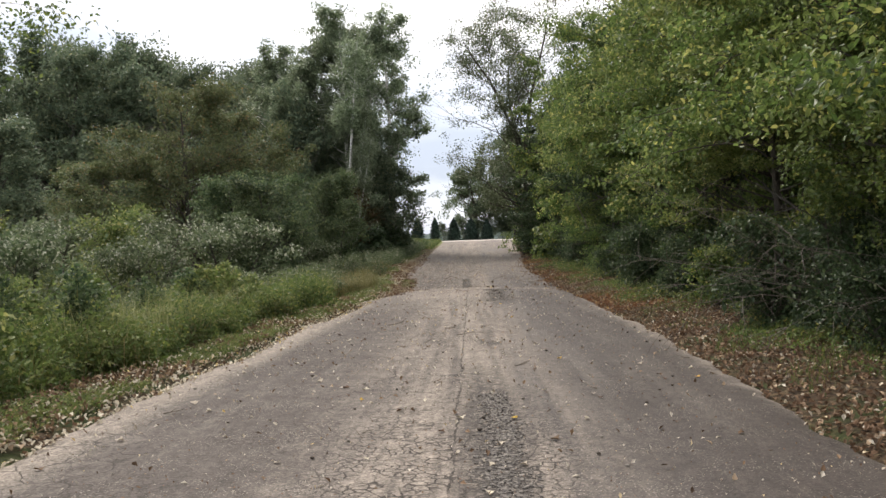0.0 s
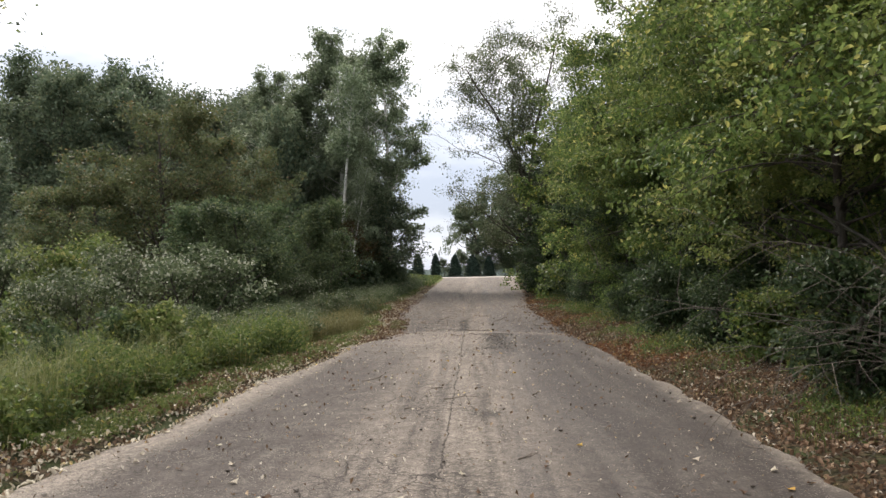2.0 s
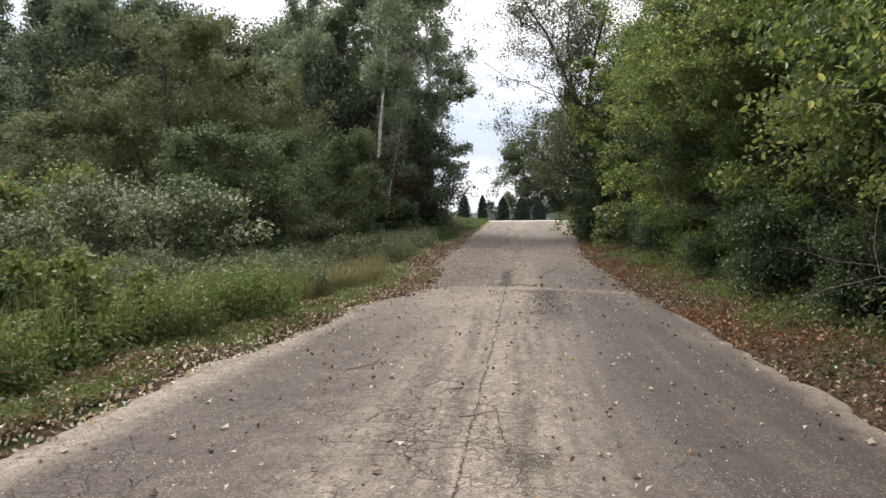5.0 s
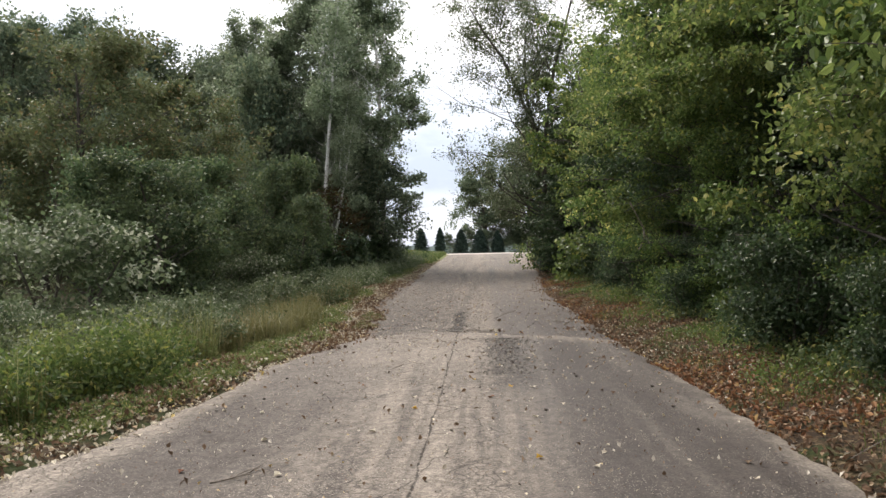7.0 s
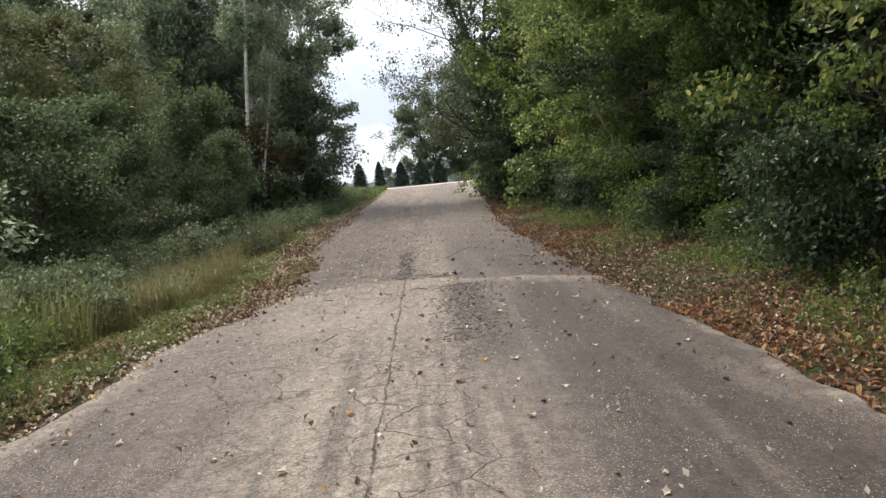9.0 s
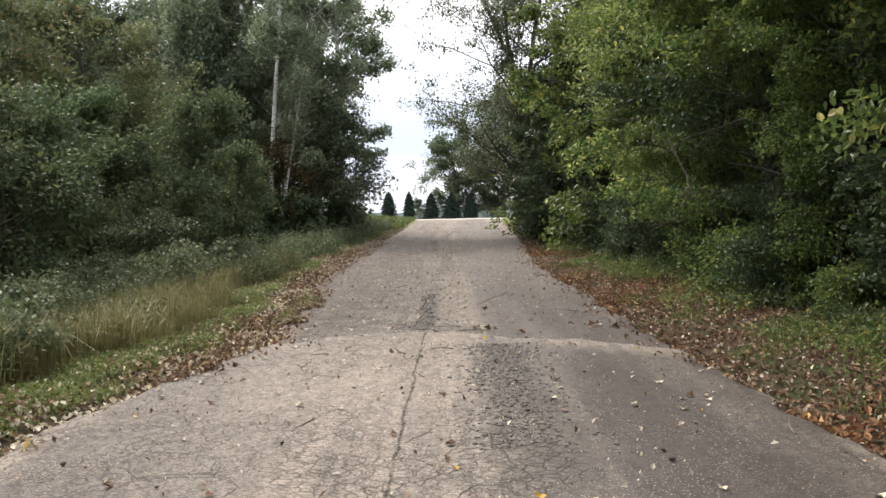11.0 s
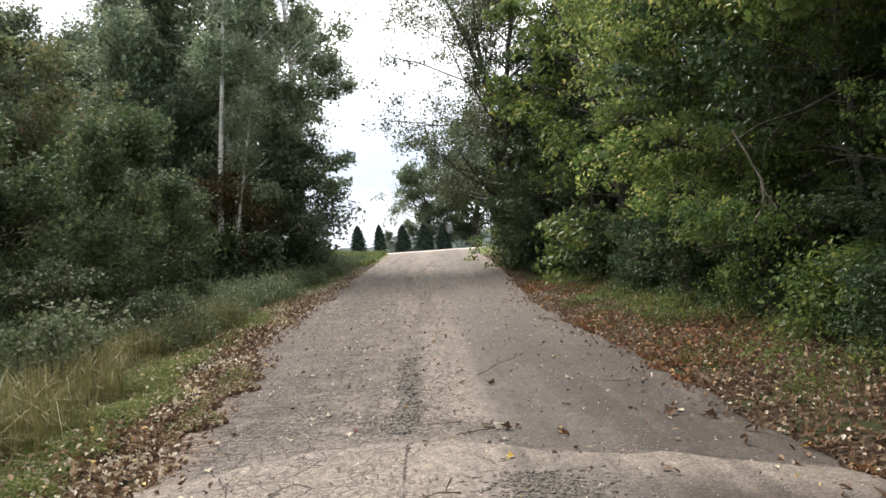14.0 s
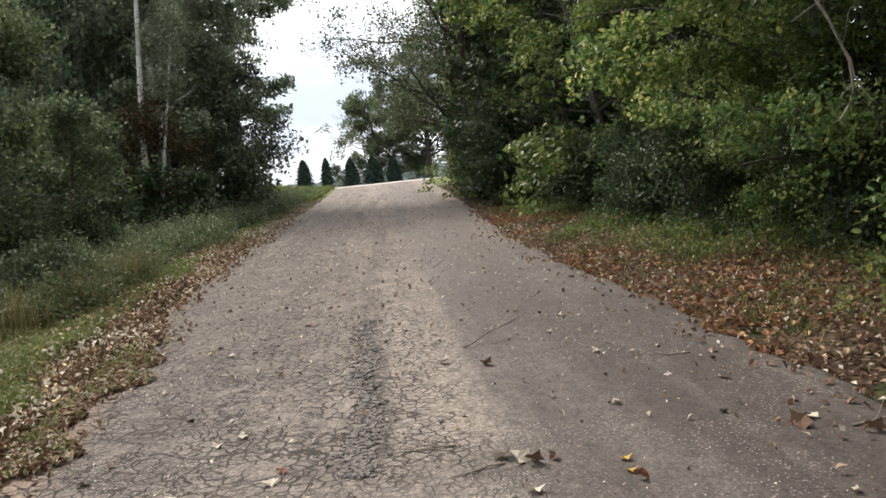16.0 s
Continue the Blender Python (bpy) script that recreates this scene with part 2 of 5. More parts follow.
def road_material():
    """Old asphalt: grey stone grain, drifted sand down the middle and along the rims, darker bands, crazed cracks."""
    n = Nodes("worn_asphalt")
    v = n.coords()
    sep = n.add("SeparateXYZ", [(0, v)])
    x, y = sep.outputs[0], sep.outputs[1]
    grain = n.noise(v, 70, 3, 0.7)
    stone = n.voronoi(v, 95)
    mid = n.noise(v, 2.2, 5, 0.6)
    streak = n.noise(n.coords((1.5, 0.09, 1)), 1.6, 5, 0.6, 0.3)
    streak2 = n.noise(n.coords((5.0, 0.16, 1), loc=(7, 3, 0)), 1.5, 4, 0.6, 0.2)
    asphalt = n.mix(grain, (0.062, 0.051, 0.044), (0.142, 0.119, 0.102))
    asphalt = n.mix(n.smooth(mid, 0.3, 0.75), asphalt, n.mix(0.5, asphalt, (0.21, 0.182, 0.155)))
    cell = n.add("TexVoronoi", [("Vector", v)])
    cell.inputs["Scale"].default_value = 75
    tone = n.add("SeparateColor", [(0, cell.outputs[1])]).outputs[0]
    blotch = n.noise(n.coords((1, 0.55, 1)), 13, 6, 0.75)
    speck = n.maths("ADD", n.maths("MULTIPLY", tone, 0.55), n.maths("MULTIPLY", n.smooth(blotch, 0.3, 0.7), 0.45))
    # darker, smoother lane to the right
    lane = n.maths("MULTIPLY", n.smooth(n.maths("ADD", x, n.maths("MULTIPLY_ADD", mid, 0.24, -0.12)), 0.22, 0.62), n.maths("SUBTRACT", 1.0, n.smooth(x, 2.4, 2.8)))
    newer = n.maths("MULTIPLY", n.smooth(y, 17.0, 21.0), n.maths("SUBTRACT", 1.0, n.smooth(y, 25.3, 25.8)))
    newer = n.maths("MULTIPLY", newer, n.maths("SUBTRACT", 1.0, n.smooth(x, 0.15, 0.5)))
    asphalt = n.mix(n.maths("MULTIPLY", newer, 0.45), asphalt, n.mix(grain, (0.125, 0.109, 0.096), (0.235, 0.206, 0.180)))
    lane_l = n.maths("MULTIPLY", n.smooth(x, -3.0, -2.6), n.maths("SUBTRACT", 1.0, n.smooth(x, -1.6, -0.8)))
    lane_l = n.maths("MULTIPLY", lane_l, n.maths("MULTIPLY_ADD", n.smooth(y, 18.0, 24.0), -0.6, 0.6))
    lane_dark = n.maths("MULTIPLY", n.maths("MAXIMUM", lane, lane_l), n.maths("MULTIPLY_ADD", n.smooth(streak, 0.32, 0.6), 0.65, 0.35))
    asphalt = n.mix(lane_dark, asphalt, n.mix(grain, (0.031, 0.024, 0.021), (0.076, 0.060, 0.052)))
    sand = n.mix(grain, (0.200, 0.168, 0.138), (0.365, 0.312, 0.260))
    # sand in the middle of the road
    cx = n.maths("ADD", x, n.maths("MULTIPLY_ADD", mid, 0.5, -0.1))
    middle = n.maths("SUBTRACT", 1.0, n.smooth(n.maths("ABSOLUTE", cx), 0.25, 1.5))
    sand_f = n.maths("MULTIPLY", middle, n.smooth(n.maths("ADD", n.maths("MULTIPLY", streak, 0.6), n.maths("MULTIPLY", streak2, 0.5)), 0.40, 0.64))
    # old patch towards the bend: dusty all over on its left half
    on_patch = n.maths("MULTIPLY", n.smooth(y, 17.5, 23.5), n.maths("SUBTRACT", 1.0, n.smooth(n.maths("ADD", y, n.maths("MULTIPLY", n.maths("ABSOLUTE", n.maths("ADD", x, 0.3)), 0.55)), 25.7, 25.85)))
    patch_l = n.maths("MULTIPLY", on_patch, n.maths("SUBTRACT", 1.0, n.smooth(n.maths("ADD", x, n.maths("MULTIPLY_ADD", mid, 0.3, -0.15)), 0.0, 0.28)))
    sand_f = n.maths("MAXIMUM", sand_f, n.maths("MULTIPLY", n.maths("MULTIPLY", patch_l, n.maths("MULTIPLY_ADD", n.smooth(x, -2.2, -0.9), 0.6, 0.4)), n.maths("MULTIPLY_ADD", mid, 0.7, 0.4)))
    swept = n.maths("MULTIPLY", n.smooth(n.maths("ADD", y, n.maths("MULTIPLY", n.maths("ABSOLUTE", n.maths("ADD", x, 0.3)), 0.55)), 25.7, 25.85), n.maths("SUBTRACT", 1.0, n.smooth(y, 32.0, 42.0)))
    sand_f = n.maths("MULTIPLY", sand_f, n.maths("MULTIPLY_ADD", swept, -0.55, 1.0))
    # dust caught along the lip
    lip_d = n.maths("ADD", y, n.maths("MULTIPLY", n.maths("ABSOLUTE", n.maths("ADD", x, 0.3)), 0.55))
    lip_d = n.maths("ADD", lip_d, n.maths("MULTIPLY_ADD", mid, 0.24, -0.12))
    caught = n.maths("MULTIPLY", n.smooth(lip_d, 24.7, 25.5), n.maths("SUBTRACT", 1.0, n.smooth(lip_d, 25.72, 25.82)))
    sand_f = n.maths("MAXIMUM", sand_f, n.maths("MULTIPLY", caught, n.maths("MULTIPLY_ADD", n.smooth(streak2, 0.3, 0.6), 0.5, 0.35)))
    # pale band beside the open seam beyond the lip
    band = n.maths("SUBTRACT", 1.0, n.smooth(n.maths("ABSOLUTE", n.maths("ADD", x, n.maths("MULTIPLY_ADD", mid, 0.3, -0.35))), 0.18, 0.5))
    band = n.maths("MULTIPLY", band, n.maths("MULTIPLY", n.smooth(y, 25.8, 26.6), n.maths("SUBTRACT", 0.75, n.smooth(y, 32.0, 46.0))))
    sand_f = n.maths("MAXIMUM", sand_f, band)
    # dust over the far stretch and the rims
    far = n.maths("MULTIPLY", n.smooth(y, 24.0, 48.0), 0.68)
    sand_f = n.maths("MAXIMUM", sand_f, n.maths("MULTIPLY", far, n.smooth(streak, 0.25, 0.6)))
    rim_l = n.maths("SUBTRACT", 1.0, n.smooth(n.maths("MULTIPLY_ADD", y, -0.042, n.maths("ADD", x, n.maths("MULTIPLY_ADD", mid, 0.5, 3.5))), 0.2, 0.62))
    rim_l = n.maths("MULTIPLY", rim_l, n.maths("SUBTRACT", 1.0, n.smooth(y, 20.0, 25.0)))
    rim_r = n.smooth(n.maths("ADD", x, n.maths("MULTIPLY_ADD", mid, 0.6, -0.3)), 2.5, 2.76)
    rims = n.maths("MAXIMUM", rim_l, n.maths("MULTIPLY", rim_r, 0.75))
    sand_f = n.maths("MULTIPLY", n.maths("MAXIMUM", sand_f, rims, clamp=True), n.maths("MULTIPLY_ADD", n.noise(v, 5.5, 5, 0.65), 0.9, 0.4), clamp=True)
    gravel = n.smooth(y, 87.5, 91.0)
    col = n.mix(sand_f, asphalt, sand)
    bank = n.maths("MAXIMUM", -2.75, n.maths("MULTIPLY_ADD", n.maths("SUBTRACT", y, 26.0), -0.12, -1.62))
    soil_f = n.maths("MULTIPLY", n.smooth(n.maths("ADD", n.maths("SUBTRACT", bank, x), n.maths("MULTIPLY_ADD", mid, 0.8, -0.4)), 0.0, 0.4), n.smooth(y, 24.3, 25.3))
    col = n.mix(n.maths("MULTIPLY", soil_f, 0.85), col, n.mix(grain, (0.13, 0.092, 0.066), (0.26, 0.19, 0.14)))
    col = n.mix(1.0, col, n.ramp(speck, [(0.12, 0.5), (0.5, 0.95), (0.9, 1.55)]), "MULTIPLY")
    col = n.mix(gravel, col, n.mix(grain, (0.42, 0.38, 0.33), (0.6, 0.56, 0.5)))
    # crazing where the surface has worn
    warp = n.mix(0.06, v, n.add("TexNoise", [("Vector", v)]).outputs[1], "LINEAR_LIGHT")
    fine = n.voronoi(warp, 12.0, "DISTANCE_TO_EDGE")
    coarse = n.voronoi(warp, 2.1, "DISTANCE_TO_EDGE")
    worn_at = n.noise(n.coords((1, 0.35, 1), loc=(3, 1, 0)), 0.55, 3)
    near0 = n.maths("SUBTRACT", 1.0, n.smooth(y, 6.0, 9.5))
    past = n.maths("MULTIPLY", n.smooth(y, 25.4, 26.2), n.maths("SUBTRACT", 1.15, n.smooth(x, 0.1, 0.7)))
    worn = n.maths("MAXIMUM", n.smooth(worn_at, 0.5, 0.68), n.maths("MAXIMUM", past, n.maths("MULTIPLY", near0, n.maths("SUBTRACT", 1.0, n.smooth(n.maths("ABSOLUTE", x), 0.7, 1.5)))))
    worn = n.maths("MAXIMUM", worn, n.maths("MULTIPLY", n.smooth(n.noise(n.coords((1, 0.4, 1), loc=(5, 2, 0)), 1.2, 4), 0.4, 0.6), 0.6))
    worn = n.maths("MULTIPLY", worn, n.maths("SUBTRACT", 1.0, n.smooth(y, 40.0, 55.0)))
    rimmed = n.maths("MULTIPLY_ADD", n.noise(v, 3.2, 7, 0.75), 1.3, -0.65)
    zone_x = n.maths("ADD", n.maths("ABSOLUTE", n.maths("SUBTRACT", x, 0.66)), rimmed)
    zone = n.maths("MULTIPLY", n.maths("SUBTRACT", 1.0, n.smooth(zone_x, 0.08, 0.42)), n.maths("MULTIPLY", n.smooth(n.maths("ADD", y, rimmed), 18.6, 20.0), n.maths("SUBTRACT", 1.0, n.smooth(n.maths("ADD", y, rimmed), 24.4, 24.6))))
    worn = n.maths("MAXIMUM", worn, zone)
    crack = n.maths("MULTIPLY", n.maths("MULTIPLY", n.maths("SUBTRACT", 1.0, n.smooth(fine, 0.028, 0.088)), worn), n.maths("MAXIMUM", n.smooth(n.noise(v, 3.5, 4), 0.33, 0.52), zone))
    sound = n.maths("MULTIPLY_ADD", n.smooth(n.maths("ADD", x, n.maths("MULTIPLY", mid, 0.5)), 0.65, 1.1), -0.85, 1.0)
    crack = n.maths("MULTIPLY", crack, n.maths("MAXIMUM", sound, zone))
    crack2 = n.maths("MULTIPLY", n.maths("SUBTRACT", 1.0, n.smooth(coarse, 0.004, 0.016)), n.maths("MULTIPLY", n.smooth(worn_at, 0.42, 0.6), sound))
    # the long seam down the middle
    wob = n.noise(n.coords((0, 1.1, 0)), 1.0, 7, 0.75)
    sx = n.maths("ABSOLUTE", n.maths("ADD", x, n.maths("MULTIPLY_ADD", wob, -0.16, 0.26)))
    rag = n.noise(v, 14, 5, 0.75)
    seam = n.maths("SUBTRACT", 1.0, n.smooth(n.maths("SUBTRACT", sx, n.maths("MULTIPLY", n.maths("SUBTRACT", rag, 0.5), 0.075)), 0.002, 0.014))
    seam = n.maths("MULTIPLY", seam, n.smooth(n.noise(n.coords((1, 1, 1), loc=(0, 9, 0)), 1.3, 4), 0.32, 0.5))
    seam = n.maths("MULTIPLY", seam, n.maths("SUBTRACT", 1.0, n.maths("MULTIPLY", n.smooth(y, 25.4, 25.9), 0.8)))
    seam = n.maths("MULTIPLY", seam, n.maths("SUBTRACT", 1.0, n.smooth(y, 36.0, 44.0)))
    dark = n.maths("MAXIMUM", n.maths("MAXIMUM", crack, crack2), seam, clamp=True)
    # crumbled tar strip
    tar_x = n.maths("ABSOLUTE", n.maths("SUBTRACT", x, n.maths("MULTIPLY_ADD", n.smooth(y, 10.0, 19.0), 0.66, 0.12)))
    tar_y = n.maths("MAXIMUM", n.maths("SUBTRACT", 1.0, n.smooth(y, 8.0, 11.0)), n.maths("MULTIPLY", n.smooth(y, 12.0, 12.5), n.maths("SUBTRACT", 1.0, n.smooth(y, 12.5, 13.0))))
    tar = n.maths("MULTIPLY", n.maths("MULTIPLY", n.maths("SUBTRACT", 1.0, n.smooth(tar_x, 0.1, 0.32)), tar_y), n.smooth(n.noise(v, 12, 5, 0.75), 0.40, 0.54))
    tar2 = n.maths("MULTIPLY", n.maths("SUBTRACT", 1.0, n.smooth(n.maths("ABSOLUTE", n.maths("ADD", x, n.maths("MULTIPLY_ADD", wob, -0.16, 0.24))), 0.03, 0.14)), n.maths("MULTIPLY", n.smooth(y, 25.9, 26.5), n.maths("SUBTRACT", 1.0, n.smooth(y, 27.6, 30.0))))
    tar = n.maths("MAXIMUM", tar, n.maths("MULTIPLY", tar2, n.smooth(n.noise(v, 11, 5, 0.7), 0.42, 0.56)))
    crumb = n.maths("MULTIPLY", zone, n.smooth(n.noise(v, 9, 6, 0.75), 0.40, 0.50))
    col = n.mix(n.maths("MULTIPLY", zone, 0.25), col, n.mix(grain, (0.045, 0.040, 0.037), (0.115, 0.100, 0.090)))
    tar = n.maths("MAXIMUM", tar, n.maths("MULTIPLY", crumb, 0.4))
    col = n.mix(n.maths("MULTIPLY", dark, 0.92), col, (0.026, 0.020, 0.016))
    col = n.mix(n.maths("MULTIPLY", tar, 0.85), col, (0.036, 0.031, 0.028))
    bits = n.smooth(n.voronoi(v, 44, "F1"), 0.08, 0.30)
    col = n.mix(n.maths("MULTIPLY", n.maths("SUBTRACT", 1.0, bits), n.smooth(n.noise(v, 1.7, 4), 0.34, 0.62)), col, (0.42, 0.375, 0.32))
    h = n.maths("ADD", n.maths("MULTIPLY", tone, 0.7), n.maths("MULTIPLY", blotch, 1.0))
    h = n.maths("SUBTRACT", h, n.maths("MULTIPLY", n.maths("MAXIMUM", dark, tar), 1.6))
    rough = n.maths("MULTIPLY_ADD", n.maths("MULTIPLY", lane, n.maths("SUBTRACT", 1.0, sand_f)), -0.22, 0.88)
    return n.done(n.principled(col, rough, h, 0.75, 0.008, 0.4))


M_GROUND = ground_material()
M_ROAD = road_material()
n_ = Nodes("far_wooded_hill")
f_ = n_.noise(n_.coords(), 0.09, 5, 0.7)
M_HILL = n_.done(n_.principled(n_.mix(n_.smooth(f_, 0.35, 0.65), (0.055, 0.075, 0.07), (0.10, 0.13, 0.12)), 1.0, f_, 0.5, 3.0, 0.1))
n_ = Nodes("pebble_stone")
f_ = n_.noise(n_.coords(), 30, 4)
M_STONE = n_.done(n_.principled(n_.mix(f_, (0.12, 0.105, 0.09), (0.36, 0.32, 0.27)), 0.9, f_, 0.4, 0.01))
n_ = Nodes("broken_asphalt")
f_ = n_.noise(n_.coords(), 45, 4)
M_CHIP = n_.done(n_.principled(n_.mix(n_.smooth(f_, 0.35, 0.65), (0.050, 0.044, 0.040), (0.20, 0.178, 0.155)), 0.9, f_, 0.5, 0.006))
n_ = Nodes("husk_dark")
f_ = n_.noise(n_.coords(), 40, 4)
M_HUSK = n_.done(n_.principled(n_.mix(f_, (0.025, 0.02, 0.015), (0.08, 0.06, 0.045)), 0.9, f_, 0.5, 0.01))

# ---- shape helpers ----
rng = np.random.default_rng(11)


def mesh_from(name, verts, faces, mats, smooth=False):
    me = bpy.data.meshes.new(name)
    verts, faces = np.asarray(verts, np.float32), np.asarray(faces, np.int32)
    k = faces.shape[1]
    me.vertices.add(len(verts))
    me.vertices.foreach_set("co", verts.ravel())
    me.loops.add(faces.size)
    me.loops.foreach_set("vertex_index", faces.ravel())
    me.polygons.add(len(faces))
    me.polygons.foreach_set("loop_start", np.arange(0, faces.size, k, dtype=np.int32))
    me.polygons.foreach_set("use_smooth", np.full(len(faces), smooth))
    for m in mats if isinstance(mats, (list, tuple)) else [mats]:
        me.materials.append(m)
    me.update(calc_edges=True)
    return me


def piece(name, me, parent=None, label=""):
    ob = new(name, me)
    ob.parent = parent
    if label:
        ob["label"] = label
    return ob


def thing(name, m, label, category, group="", kind=""):
    ob = new(name)
    ob.empty_display_size = 0.3
    ob.matrix_world = m
    return tagged(ob, label, category, group, kind)


def unit(a):
    return a / np.maximum(np.linalg.norm(a, axis=-1, keepdims=True), 1e-6)


def leaf_mesh(name, at, out, size, mat, width=0.66, fold=0.25, droop=0.25, up=0.5, fine=False, spread=1.0):
    """Leaves at the given places: each a blade folded along its midrib."""
    n = len(at)
    size = np.broadcast_to(size, n)[:, None] * rng.uniform(0.65, 1.3, (n, 1))
    d = unit(unit(rng.normal(size=(n, 3))) * spread + 0.6 * out - [0, 0, droop])
    nor = unit(rng.normal(size=(n, 3)) * 0.5 + 0.5 * out + [0, 0, up])
    side = unit(np.cross(nor, d))
    nor = np.cross(d, side)
    w = size * width * 0.5
    base, tip = at - d * size * 0.5, at + d * size * 0.5
    if fine:
        rows = [base]
        for s, along, wide in ((1, -0.22, 0.95), (1, 0.2, 0.8)):
            rows.append(at + d * size * along + side * w * wide * s + nor * w * fold)
        rows.append(tip - nor * size * 0.08)
        for s, along, wide in ((-1, 0.2, 0.8), (-1, -0.22, 0.95)):
            rows.append(at + d * size * along + side * w * wide * s + nor * w * fold)
        verts = np.stack(rows, 1).reshape(-1, 3)
        b = np.arange(n)[:, None] * 6
        faces = np.concatenate([b + [0, 1, 2, 3], b + [0, 3, 4, 5]])
    else:
        mid = at - d * size * 0.08 + nor * w * fold
        verts = np.stack([base, mid + side * w, tip, mid - side * w], 1).reshape(-1, 3)
        b = np.arange(n)[:, None] * 4
        faces = np.concatenate([b + [0, 1, 2], b + [0, 2, 3]])
    return mesh_from(name, verts, faces, mat)


def tubes(name, paths, mat, sides=6):
    """Tapered round limbs along paths of (points, radii), in one mesh."""
    V, Fc, at = [], [], 0
    for pts, rad in paths:
        pts, rad = np.asarray(pts, float), np.asarray(rad, float)
        k = len(pts)
        t = unit(np.gradient(pts, axis=0))
        ref = np.where(np.abs(t[:, 2:3]) > 0.9, [[1.0, 0, 0]], [[0, 0, 1.0]])
        a = unit(np.cross(t, ref))
        b = np.cross(t, a)
        ang = np.arange(sides) * 2 * math.pi / sides
        ring = pts[:, None] + rad[:, None, None] * (np.cos(ang)[None, :, None] * a[:, None] + np.sin(ang)[None, :, None] * b[:, None])
        V.append(ring.reshape(-1, 3))
        i, j = np.meshgrid(np.arange(k - 1), np.arange(sides), indexing="ij")
        j2 = (j + 1) % sides
        Fc.append((at + np.stack([i * sides + j, i * sides + j2, (i + 1) * sides + j2, (i + 1) * sides + j], -1)).reshape(-1, 4))
        at += k * sides
    return mesh_from(name, np.concatenate(V), np.concatenate(Fc), mat, True)


def bent(p, d, length, k, wander, lift=0.0):
    """A wandering path from p towards d."""
    pts, d = [np.array(p, float)], unit(np.array(d, float))
    for _ in range(k):
        d = unit(d + rng.normal(size=3) * wander + [0, 0, lift])
        pts.append(pts[-1] + d * length / k)
    return np.array(pts)


def crown_profile(kind, s):
    if kind == "round":
        return math.sqrt(max(0.05, 1 - (2 * s - 0.85) ** 2 / 1.5))
    if kind == "column":
        return 0.55 + 0.45 * math.sin(math.pi * min(1, s * 0.9 + 0.15))
    if kind == "full":
        return 1.0 - 0.55 * s ** 1.6
    if kind == "over":
        return 0.52 + 0.48 * math.sin(math.pi * (0.12 + 0.78 * s))
    return 1.0


